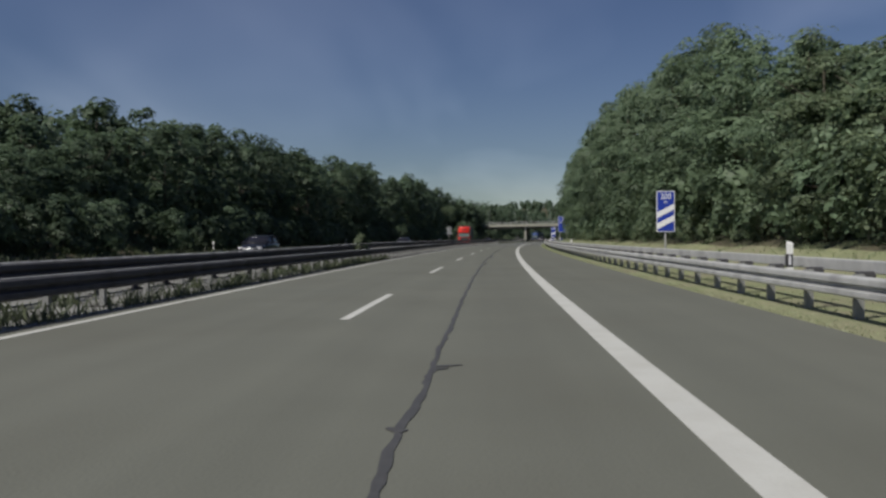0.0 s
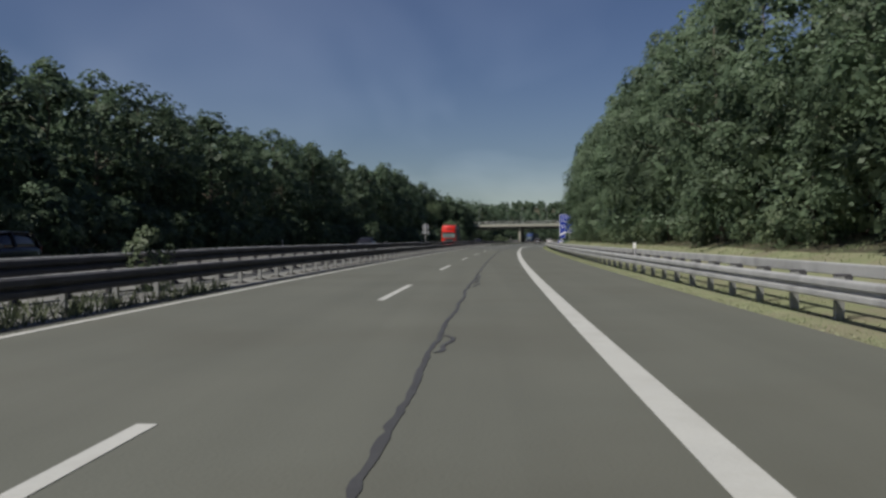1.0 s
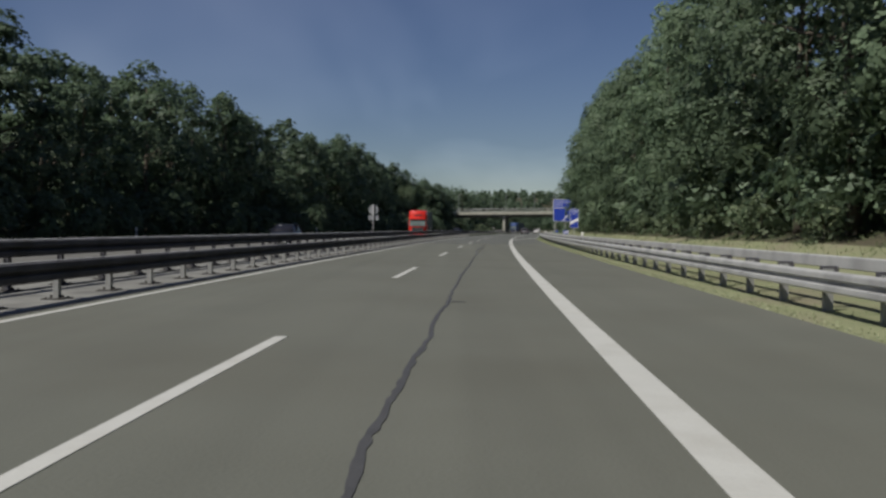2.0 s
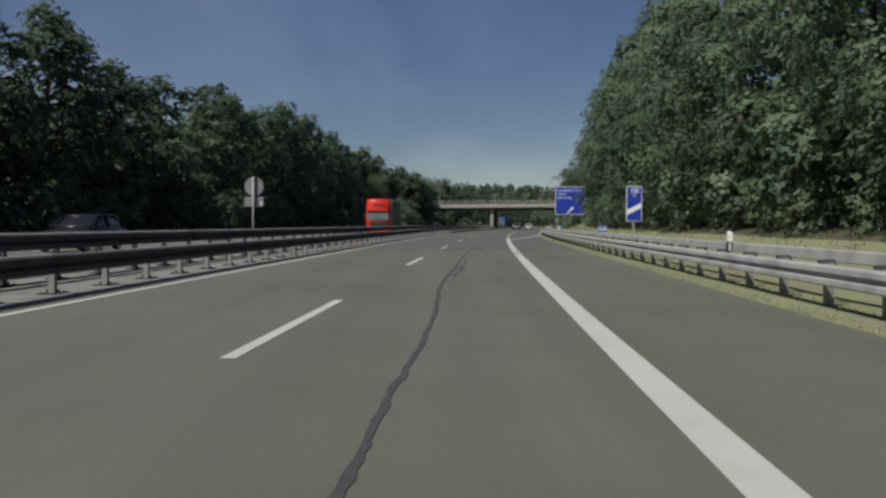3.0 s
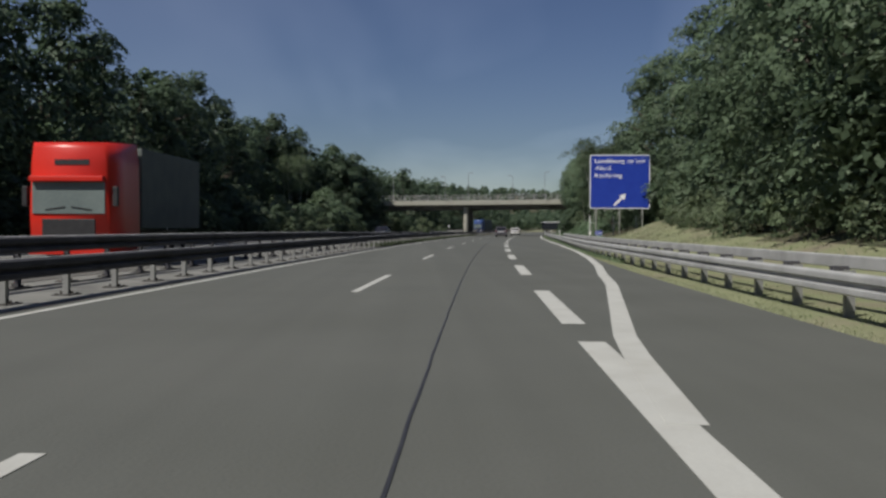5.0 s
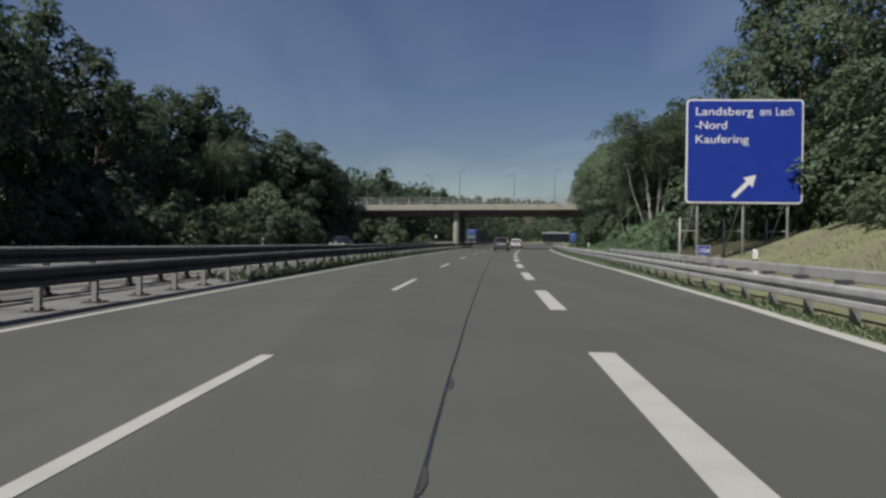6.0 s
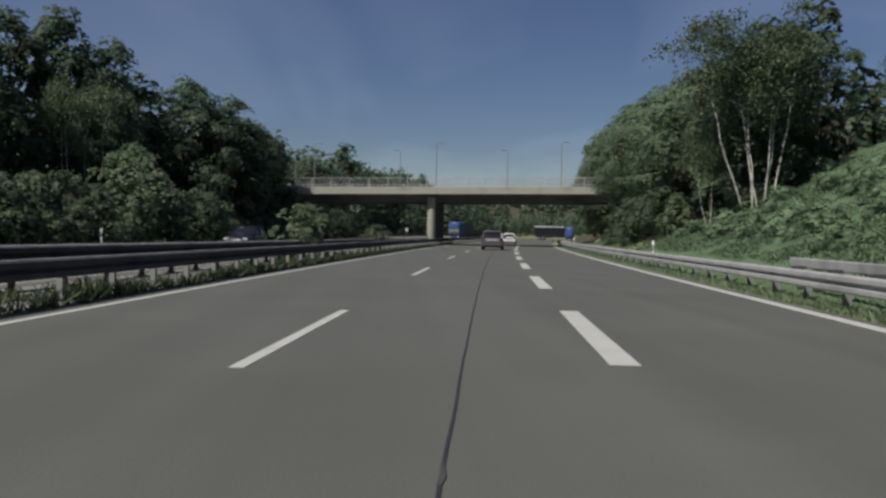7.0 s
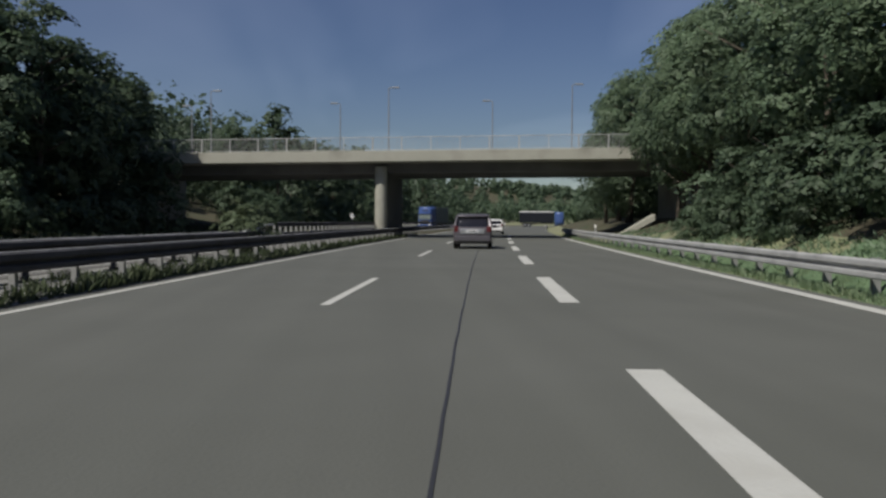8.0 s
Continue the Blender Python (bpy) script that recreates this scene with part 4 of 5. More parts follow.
def delineator(low, label):
    """low: where the shaft begins; those between the rails are clamped to the guardrail's posts."""
    d = thing("delineator_post", label, "delineator post", "delineator posts")
    tri = [(-0.06, -0.04), (0.06, -0.04), (0.035, 0.06), (-0.035, 0.06)]
    for name, z0, z1 in (("shaft", low, 0.56), ("cap", 0.80, 1.0)):
        bm = bmesh.new()
        lo = [bm.verts.new((x, y, z0)) for x, y in tri]
        hi = [bm.verts.new((x, y, z1 + (0.03 * (y > 0) if z1 > 0.9 else 0))) for x, y in tri]
        bm.faces.new(lo[::-1]), bm.faces.new(hi)
        for k in range(4):
            bm.faces.new((lo[k], lo[(k + 1) % 4], hi[(k + 1) % 4], hi[k]))
        part(name, bm, M["plastic"], d)
    part("black_band", boxed((0, 0.012, 0.68), (0.112, 0.094, 0.24)), M["black"], d, "black band")
    part("reflector", boxed((0, -0.038, 0.69), (0.045, 0.012, 0.17)), M["lamp_clear"], d, "pale reflector")
    if low > 0:
        part("clamp", boxed((0.02, 0.06, 0.42), (0.10, 0.16, 0.10), bevel=0.01), M["black"], d, "dark clamp")
    return d


first = delineator(0.38, "white plastic marker post clamped to the guardrail with a black band")
first.matrix_basis = stand(15.9, 5.40, 0.12)
for s in (65.0, 114.4, 164.4):
    copy_thing(first, stand(s, 5.40, 0.10))
second = delineator(-0.4, "white plastic roadside post with a slanted black band")
copy_thing(first, stand(210.4, 6.30, 0.10))
second.matrix_basis = stand(261.2, 7.35, 0.10)
for s, d, z in ((313.5, 7.4, 0.05), (65.2, -22.4, 0.15), (115.8, -22.4, 0.25), (166, -22.4, 0.25), (217, -22.4, 0.25), (268.5, -22.4, 0.25)):
    copy_thing(second, stand(s, d, z))


# ---- vehicles ----
def loft(sections, mat_name, parent, name, label="", m=None):
    bm = bmesh.new()
    rows = []
    for y, half in sections:
        rows.append([bm.verts.new((x, y, z)) for x, z in half] + [bm.verts.new((-x, y, z)) for x, z in half[::-1]])
    n = len(rows[0])
    for a, b in zip(rows, rows[1:]):
        for k in range(n):
            bm.faces.new((a[k], a[(k + 1) % n], b[(k + 1) % n], b[k]))
    bm.faces.new(rows[0]), bm.faces.new(rows[-1][::-1])
    return part(name, bm, M[mat_name], parent, label, m, True)


def wheel(parent, x, y, r=0.32, wide=0.21):
    bm = bmesh.new()
    tube(bm, [(x - wide / 2, y, r), (x - wide / 2 + 0.03, y, r), (x + wide / 2 - 0.03, y, r), (x + wide / 2, y, r)], [r * 0.9, r, r, r * 0.9], 20)
    w_ = part("wheel", bm, M["rubber"], parent, "black tyre")
    side = 1 if x > 0 else -1
    bm = bmesh.new()
    tube(bm, [(x + side * (wide / 2 - 0.02), y, r), (x + side * (wide / 2 + 0.008), y, r)], [r * 0.64, r * 0.6], 16)
    part("rim", bm, M["rim"], w_, "alloy rim")


def car(label, paint, m, length=4.3, half=0.88, roof=1.56, group="cars on the motorway"):
    """A five-door car; y points ahead, the tail is at y = 0."""
    c = thing("car", label, "car", group, m=m)
    L = length

    def hull(y, w_, low, belt, soft=0.0):
        return (y, [(w_ * 0.86, low), (w_ * 0.98, low + 0.10), (w_, low + 0.32), (w_ * 0.985, belt - 0.14), (w_ * 0.93, belt - 0.03), (w_ * 0.80, belt)])
    loft([hull(0.0, half * 0.86, 0.36, 0.93), hull(0.05, half * 0.95, 0.30, 0.98), hull(0.35, half, 0.24, 1.02), hull(L * 0.32, half, 0.20, 1.00), hull(L * 0.62, half, 0.20, 0.96), hull(L * 0.80, half * 0.98, 0.22, 0.88), hull(L * 0.95, half * 0.90, 0.26, 0.76), hull(L, half * 0.70, 0.32, 0.66)], paint, c, "body")
    top, b = roof, 1.0

    def cabin(y, w_, z):
        return (y, [(w_ * 0.98, b - 0.06), (w_ * 0.94, b + 0.10), (w_ * 0.88, (b + z) / 2), (w_ * 0.80, z - 0.05), (w_ * 0.70, z)])
    loft([cabin(0.10, half * 0.88, b + 0.03), cabin(0.30, half * 0.92, top - 0.16), cabin(0.52, half * 0.93, top - 0.05), cabin(L * 0.36, half * 0.93, top - 0.02), cabin(L * 0.52, half * 0.92, top - 0.07), cabin(L * 0.68, half * 0.88, b + 0.02)], "glass", c, "glazing", "dark tinted windows")
    loft([(0.22, [(half * 0.80, top - 0.135), (half * 0.76, top - 0.105)]), (0.50, [(half * 0.80, top - 0.045), (half * 0.70, top - 0.01)]), (L * 0.36, [(half * 0.80, top - 0.02), (half * 0.70, top + 0.015)]), (L * 0.52, [(half * 0.79, top - 0.085), (half * 0.70, top - 0.045)])], paint, c, "roof")
    for k in (-1, 1):
        for y0, z0, y1, z1, x0, x1 in ((0.10, b, 0.34, top - 0.10, 0.90, 0.775), (L * 0.36, b, L * 0.36, top - 0.03, 0.935, 0.765), (L * 0.70, b - 0.04, L * 0.53, top - 0.09, 0.90, 0.755)):
            bm = bmesh.new()
            tube(bm, [(k * half * x0, y0, z0), (k * half * (x0 + x1) / 2 * 1.015, (y0 + y1) / 2, (z0 + z1) / 2), (k * half * x1, y1, z1)], [0.065, 0.055, 0.05], 6)
            part("pillar", bm, M[paint], c)
        part("tail_light", boxed((k * half * 0.82, 0.045, 0.90), (0.20, 0.10, 0.26), bevel=0.025), M["lamp_red"], c, "red tail light")
        part("headlight", boxed((k * half * 0.70, L - 0.12, 0.66), (0.32, 0.16, 0.14), bevel=0.03), M["lamp_clear"], c, "clear headlight")
        part("mirror", boxed((k * (half + 0.10), L * 0.60, 1.02), (0.20, 0.11, 0.14), bevel=0.03), M[paint], c)
        for y in (0.80, L - 0.85):
            wheel(c, k * (half - 0.11), y)
    part("bumper", boxed((0, 0.04, 0.46), (half * 1.80, 0.18, 0.24), bevel=0.04), M[paint], c)
    part("bumper_trim", boxed((0, -0.03, 0.37), (half * 1.5, 0.10, 0.07), bevel=0.02), M["black"], c, "dark lower trim")
    part("tailgate_panel", boxed((0, -0.002, 0.80), (half * 1.22, 0.045, 0.22), bevel=0.02), M["car_silver"], c, "lighter tailgate panel")
    part("number_plate", boxed((0, -0.032, 0.80), (0.52, 0.02, 0.115), bevel=0.004), M["white"], c, "white number plate")
    part("plate_bar", boxed((0.01, -0.044, 0.80), (0.40, 0.006, 0.05)), M["black"], c)
    return c


car("mauve-grey compact van driving in the main lane", "car_mauve", stand(291.4, -0.60, 0.01), 4.35, 0.90, 1.60)
car("white car far ahead in the main lane", "car_white", stand(338.0, -0.15, 0.01), 4.4, 0.90, 1.48)
for s, d, paint, words in ((60.0, -16.5, "car_dark", "dark estate car on the opposite carriageway"), (131.5, -16.4, "car_dark", "dark car on the opposite carriageway"), (280.0, -16.9, "car_dark", "dark car on the opposite carriageway")):
    car(words, paint, stand(s, d, 0.06, 180), 4.5, 0.90, 1.50)


def truck(label, paint, trailer, m, long=5.6):
    """A tractor with a box trailer; y points ahead, the front at y = 0."""
    t = thing("truck", label, "truck", "trucks on the motorway", m=m)
    w_ = 1.25
    loft([(0.0, [(w_ * 0.93, 0.45), (w_ * 0.96, 1.6), (w_ * 0.90, 3.0), (w_ * 0.84, 3.55)]), (-0.12, [(w_ * 0.99, 0.40), (w_, 1.6), (w_ * 0.97, 3.1), (w_ * 0.90, 3.72)]), (-2.2, [(w_, 0.40), (w_, 1.6), (w_ * 0.98, 3.2), (w_ * 0.92, 3.85)])], paint, t, "cab")
    part("windscreen", boxed((0, 0.02, 2.05), (w_ * 1.78, 0.05, 0.95), bevel=0.02), M["screen"], t, "windscreen with the pale sky's reflection in its colour")
    part("sun_visor", boxed((0, 0.10, 2.62), (w_ * 1.80, 0.22, 0.16), bevel=0.03), M[paint], t)
    part("name_bar", boxed((-0.1, 0.005, 3.12), (w_ * 0.85, 0.02, 0.16)), M["black"], t, "dark bar of lettering")
    for k in (-1, 1):
        part("wiper", boxed((k * 0.4, 0.055, 1.74), (0.62, 0.02, 0.03), Matrix.Rotation(k * 0.15, 4, "Y")), M["black"], t)
    part("grille", boxed((0, 0.02, 1.05), (w_ * 1.3, 0.05, 0.75), bevel=0.02), M["black"], t)
    part("bumper", boxed((0, 0.03, 0.52), (w_ * 1.92, 0.16, 0.34), bevel=0.04), M[paint], t)
    for k in (-1, 1):
        part("headlight", boxed((k * w_ * 0.78, 0.08, 0.72), (0.36, 0.08, 0.18), bevel=0.02), M["lamp_clear"], t)
        part("mirror", boxed((k * (w_ + 0.14), -0.1, 2.1), (0.16, 0.14, 0.6), bevel=0.03), M["black"], t)
        for y in (-1.4, -long, -long - 1.1):
            wheel(t, k * (w_ - 0.18), y, 0.50, 0.32)
    part("trailer", boxed((0, -2.4 - long / 2, 2.45), (2.5, long, 2.6), bevel=0.04), M[trailer], t)
    part("chassis", boxed((0, -1.6 - long / 2, 0.95), (1.0, long + 1.0, 0.3)), M["black"], t)
    return t


truck("red truck with a tall cab on the opposite carriageway", "red", "tarp", stand(183.5, -12.2, 0.06, 180))
truck("blue truck with a grey trailer far off on the opposite carriageway", "blue_truck", "tarp", stand(401.0, -14.9, 0.06, 164))

# a long truck far off, side-on where the exit lane leads
far_truck = truck("dark long truck with a blue cab turning far off", "blue_truck", "car_dark", stand(470.0, 9.6, 0.0, -90), long=8.6)
part("roof_edge", boxed((0, -6.7, 3.80), (2.56, 8.66, 0.22), bevel=0.03), M["white"], far_truck, "pale roof edge of the trailer")


# ---- trees, bushes, grass ----
TREES = {}


def tree_kind(key, name, label, category, crown, trunk):
    """The first of a kind stands far behind the woods; the others are copies of it."""
    t = thing(name, label, category)
    part("trunk", trunk, None, t)
    part("crown", crown, None, t)
    TREES[key] = (t, [])
    return t


def plant(key, s, d, scale=1.0, turn=0.0, sink=0.15, tall=1.0):
    src, used = TREES[key]
    m = stand(s, d, ground_z(s, d) - sink, turn)
    m = m @ Matrix.Diagonal((scale, scale, scale * tall, 1))
    if not used:
        src.matrix_basis = m
        used.append(src)
        return src
    ob = copy_thing(src, Matrix())
    ob.matrix_basis = m
    used.append(ob)
    return ob


for k in range(4):
    tree_kind(f"big{k}", "tree", "tall broadleaf tree with a dense sunlit green crown", "tree",
              crown_mesh("crown", 11 + k, 3.9, 0.6, 13.0, 13600, 0.205, M["leaf"], 40, 0.42, (-0.7, -0.7)), trunk_mesh("trunk", 21 + k, 10.5, 0.20, M["bark"], 8, 2.4))
for k in range(3):
    tree_kind(f"over{k}", "tree", "broadleaf tree with boughs hanging over a shaded bank", "tree",
              crown_mesh("crown", 15 + k, 4.1, 2.4, 13.0, 11000, 0.225, M["leaf"], 38, 0.42, (-0.7, -0.7)), trunk_mesh("trunk", 25 + k, 10.5, 0.17, M["bark"], 10, 2.8, 0.12))
for k in range(2):
    tree_kind(f"light{k}", "tree", "young feathery tree with light yellow-green leaves", "tree",
              crown_mesh("crown", 18 + k, 2.9, 0.3, 13.0, 9000, 0.19, M["leaf_light"], 44, 0.72, (-0.7, -0.7), 0.55), trunk_mesh("trunk", 28 + k, 11.5, 0.12, M["bark"], 9, 1.8))
for k in range(4):
    tree_kind(f"dim{k}", "tree", "dense broadleaf tree of the wood in shade-dark green", "tree",
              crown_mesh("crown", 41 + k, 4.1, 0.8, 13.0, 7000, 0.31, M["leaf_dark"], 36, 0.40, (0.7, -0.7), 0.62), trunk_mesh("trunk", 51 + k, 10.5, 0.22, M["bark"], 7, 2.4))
for k in range(3):
    tree_kind(f"back{k}", "tree", "broadleaf tree in the second row of the wood", "tree",
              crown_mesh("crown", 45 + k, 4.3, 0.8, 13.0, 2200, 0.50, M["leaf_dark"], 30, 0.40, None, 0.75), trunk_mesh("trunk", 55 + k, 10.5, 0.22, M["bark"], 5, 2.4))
for k in range(3):
    tree_kind(f"bush{k}", "bush", "leafy roadside bush in mixed greens", "bush",
              crown_mesh("crown", 61 + k, 1.7, 0.0, 3.0, 1700, 0.18, M["leaf_light"], 20, 0.25, None, 0.34), trunk_mesh("trunk", 71 + k, 1.9, 0.05, M["bark"], 6, 0.9))
for k in range(2):
    tree_kind(f"shrub{k}", "shrub", "tall green shrub at the foot of the trees", "shrub",
              crown_mesh("crown", 65 + k, 1.9, 0.0, 3.6, 2500, 0.16, M["leaf"], 22, 0.3, None, 0.36), trunk_mesh("trunk", 75 + k, 2.2, 0.05, M["bark"], 6, 0.9))
for k in range(2):
    tree_kind(f"under{k}", "thicket", "thicket in shade-dark green at the wood's edge", "thicket",
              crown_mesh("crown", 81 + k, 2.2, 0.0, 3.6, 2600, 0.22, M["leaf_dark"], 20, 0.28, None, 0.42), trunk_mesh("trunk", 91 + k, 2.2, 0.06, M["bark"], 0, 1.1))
for k in range(2):
    tree_kind(f"clump{k}", "weed_clump", "lush clump of green weeds on the bank", "weeds",
              crown_mesh("crown", 85 + k, 0.9, 0.0, 1.1, 620, 0.12, M["weed"], 12, 0.2, None, 0.22), trunk_mesh("trunk", 95 + k, 0.7, 0.015, M["bark"], 5, 0.4))

pick = random.Random(12)


def row(keys, s0, s1, gap, d, spread, size, tops=None, lift=1.0):
    """Trees along the road; tops: the height of the wood's outline above the road at s."""
    s = s0
    while s < s1:
        dd = d(s) if callable(d) else d
        dd += pick.uniform(-spread, spread)
        wide, tall = size * pick.uniform(0.88, 1.12), pick.uniform(0.9, 1.12)
        if tops:
            high = (tops(s) * lift * max(1.0, -dd / 28.0) - ground_z(s, dd)) / 13.0 * pick.uniform(0.93, 1.03)
            wide = size * (0.45 + 0.55 * high) * pick.uniform(0.92, 1.12)
            tall = high / wide
        plant(pick.choice(keys), s, dd, wide, pick.uniform(-45, 45) if keys in (BIG, DIM, OVER, LIGHT) else pick.uniform(0, 360), tall=tall)
        s += gap * pick.uniform(0.75, 1.25) * (0.5 + 0.5 * min(1.0, wide))


OVER, LIGHT = [f"over{k}" for k in range(3)], [f"light{k}" for k in range(2)]
BIG, DIM, BACK, BUSH, UNDER, SHRUB = [f"big{k}" for k in range(4)], [f"dim{k}" for k in range(4)], [f"back{k}" for k in range(3)], [f"bush{k}" for k in range(3)], [f"under{k}" for k in range(2)], [f"shrub{k}" for k in range(2)]


def tops_right(s):
    return float(np.interp(s, (26, 30, 36, 50, 75, 90, 125, 150, 168, 190, 213, 225, 238, 248, 284, 300, 320, 340), (7.5, 8, 10.6, 13.6, 15.8, 16.8, 16.6, 17.8, 18.2, 17.8, 17.4, 16.2, 14.4, 11, 13.0, 14.2, 16.2, 17.8)))


def tops_left(s):
    return float(np.interp(s, (20, 45, 52, 62, 73, 100, 110, 116, 130, 154, 160, 164, 171, 175, 181, 190, 206, 217, 223, 227, 231, 236, 240, 244, 249, 253, 257, 264, 269, 282, 289, 298, 305, 313, 330), (6, 6.6, 7.2, 9.6, 11.9, 13.0, 12.8, 11.8, 14.0, 14.2, 11.6, 9.0, 9.6, 12.8, 14.4, 14.4, 16.6, 15.4, 12.4, 13.0, 15.4, 15.6, 12.2, 12.8, 15.2, 15.8, 13.0, 11.9, 12.3, 13.7, 15.4, 14.4, 13.8, 12.2, 11.5)))


def wood_d(s):
    """Where the wood's edge stands on the right: it steps back behind the exit sign."""
    return 12.4 + 2.7 * smooth(190, 204, s) - 2.0 * smooth(225, 233, s)


# right of the road
row(LIGHT, 18, 32, 3.0, 12.0, 0.8, 1.0, tops_right)
row(BIG, 33, 233, 5.0, wood_d, 0.8, 0.98, tops_right)
row(BACK, 14, 238, 8.0, lambda s: wood_d(s) + 6.5, 1.5, 1.05, tops_right, 0.92)
row(BUSH, 12, 196, 5.2, 11.3, 0.5, 0.6)
row(SHRUB, 12, 200, 4.6, 12.2, 0.5, 1.15)
row(SHRUB, 24, 198, 5.0, 12.7, 0.4, 1.95)
row(BUSH, 198, 226, 3.0, lambda s: 11.4 + 1.7 * smooth(206, 220, s), 0.6, 0.62)
row(SHRUB, 200, 229, 3.6, 13.9, 0.5, 1.25)
row(SHRUB, 198, 230, 4.0, 16.8, 0.6, 2.1)
# dark thickets fill the gap behind the sign, standing in for deep shade
row(UNDER, 228, 240, 2.6, 14.0, 0.5, 0.9)
row(OVER, 268, 313, 3.8, lambda s: 13.4 - 0.8 * smooth(272, 284, s), 0.7, 0.98, tops_right)
row(BACK, 270, 312, 5.0, 17.5, 1.0, 0.8)
row(BIG, 331, 352, 4.0, 12.6, 0.7, 0.98, tops_right, 0.95)
row(BACK, 270, 350, 6.5, 23.0, 1.5, 1.0, tops_right, 0.9)
row(BUSH, 271, 300, 6.5, 10.9, 0.7, 0.7)
row(UNDER, 273, 294, 2.8, 10.1, 0.5, 0.85)
row(UNDER, 276, 290, 3.6, 8.9, 0.4, 0.5)
row(SHRUB, 267, 300, 6.0, 13.2, 0.8, 1.2)
# left of the opposite carriageway
row(DIM, 22, 312, 5.2, lambda s: -28.0 - 5.0 * smooth(234, 244, s) - 3.0 * smooth(270, 278, s) + 7.6 * smooth(288, 296, s), 1.1, 0.98, tops_left, 1.05)
row(BACK, 20, 335, 7.0, -38.5, 2.0, 1.1, tops_left, 0.92)
row(UNDER, 16, 312, 3.8, -24.6, 0.7, 0.95)
row(UNDER, 20, 256, 5.4, -29.0, 0.8, 1.5)
row(UNDER, 292, 304, 4.0, -28.0, 0.8, 1.3)
row(BUSH, 252, 312, 4.6, -23.4, 0.4, 0.8)
row(BUSH, 240, 264, 4.2, -26.4, 0.7, 1.25)
for s, d, k in ((278.6, -25.2, 1.8), (281.4, -26.0, 1.7), (289.0, -24.6, 1.2), (291.5, -24.8, 1.05)):
    plant(pick.choice(SHRUB), s, d, k, pick.uniform(0, 360))
row(DIM, 296, 313, 4.0, -26.0, 0.5, 0.98, tops_left)
# beyond the bridge
row(BACK, 345, 480, 9.0, -28.0, 3.0, 0.95)
row(BACK, 350, 480, 9.0, 21.0, 3.0, 0.9)
row(UNDER, 332, 520, 4.5, -24.5, 1.0, 1.1)
row(UNDER, 332, 520, 4.5, 15.5, 1.0, 1.1)

# birches on the green bank: leaning, crooked stems with thin limbs and airy crowns
for k in range(3):
    rb = random.Random(100 + k)
    bm = bmesh.new()
    stems = []
    for n in range((6, 2, 3)[k]):
        a = (-0.29, -0.17, -0.06, 0.02, 0.11, 0.17)[n] if k == 0 else (n - 1) * 0.13 + rb.uniform(-0.04, 0.04)
        foot = (-0.80, -0.38, -0.12, 0.04, 0.22, 0.36)[n] if k == 0 else 0.4 * n
        long = (8.2, 8.0, 7.3, 7.0, 8.3, 8.0)[n] if k == 0 else rb.uniform(6.8, 8.4)
        dy, bow = rb.uniform(-0.10, 0.10), rb.uniform(0.25, 0.6) * (1 if n % 2 else -1)
        pts = []
        for f in [j / 9 for j in range(10)]:
            pts.append((foot + long * f * math.sin(a) + bow * math.sin(f * 3.0) * 0.6 + rb.uniform(-0.05, 0.05), long * f * dy + rb.uniform(-0.05, 0.05), -0.3 + (long + 0.3) * f))
        tube(bm, pts, [0.050 - 0.0042 * j for j in range(10)], 7)
        for j in range(6, 10):
            for side in (-1, 1):
                q = Vector(pts[j])
                tip = q + Vector((side * rb.uniform(0.5, 1.2), rb.uniform(-0.8, 0.8), rb.uniform(0.2, 0.9)))
                tube(bm, [q, (q + tip) / 2 + Vector((0, 0, 0.12)), tip], [0.011, 0.008, 0.004], 4)
        stems.append(pts)
    r = np.random.default_rng(7 + k)
    cen = []
    for pts in stems:
        for f in (6, 7, 7, 8, 8, 8, 9, 9):
            q = np.array(pts[f])
            for _ in range(4):
                o = q + r.normal(size=3) * (0.72, 0.8, 0.42) + (0, 0, 0.2 * (f - 6) + 0.45)
                cloud = r.normal(size=(95, 3)) * (0.36, 0.36, 0.22)
                cloud[:, 2] -= 0.5 * (cloud[:, 0] ** 2 + cloud[:, 1] ** 2)
                cen.append(o + cloud)
    cen = np.vstack(cen)
    crown = cloud_mesh("crown", cen, unit(r, len(cen)) + np.array([0, 0, 0.3]), 0.155 * r.uniform(0.6, 1.4, len(cen)), M["leaf_birch"], 5 + k)
    tree_kind(f"birch{k}", "birch_tree", "slender multi-stemmed birch with white stems and airy leaves", "tree", crown, mesh_of("trunk", bm, M["birch"], True))
for k in range(120):
    s = pick.uniform(239, 268)
    d = 9.8 + abs(pick.gauss(0, 4.2))
    plant(pick.choice(("clump0", "clump1")), s, d, pick.uniform(0.5, 1.2), pick.uniform(0, 360), sink=0.08, tall=pick.uniform(0.5, 0.9))
for s, d, k in ((238, 11.2, 1.3), (241, 12.6, 1.5), (244.5, 12.6, 0.8), (247, 15.2, 1.0)):
    plant(pick.choice(SHRUB), s, d, k, pick.uniform(0, 360))
plant("birch0", 265.0, 13.3, 1.0, 0, tall=1.0)
plant("birch1", 266.4, 11.0, 0.55, 40)
plant("birch2", 276.0, 17.5, 0.95, 200)
plant("birch2", 261.5, 18.5, 0.5, 60)
for s, d, a, k in ((285.0, -31.4, 0, 1.0), (287.2, -33.4, 70, 1.05), (282.0, -31.8, 140, 0.95), (289.5, -31.6, 20, 0.95)):
    plant("birch1", s, d, k, a, tall=1.2)
for s, d, k in ((273, 18.5, 2), (280, 18.5, 1)):
    plant(BIG[k], s, d, 0.80, 20 * k, tall=0.85)
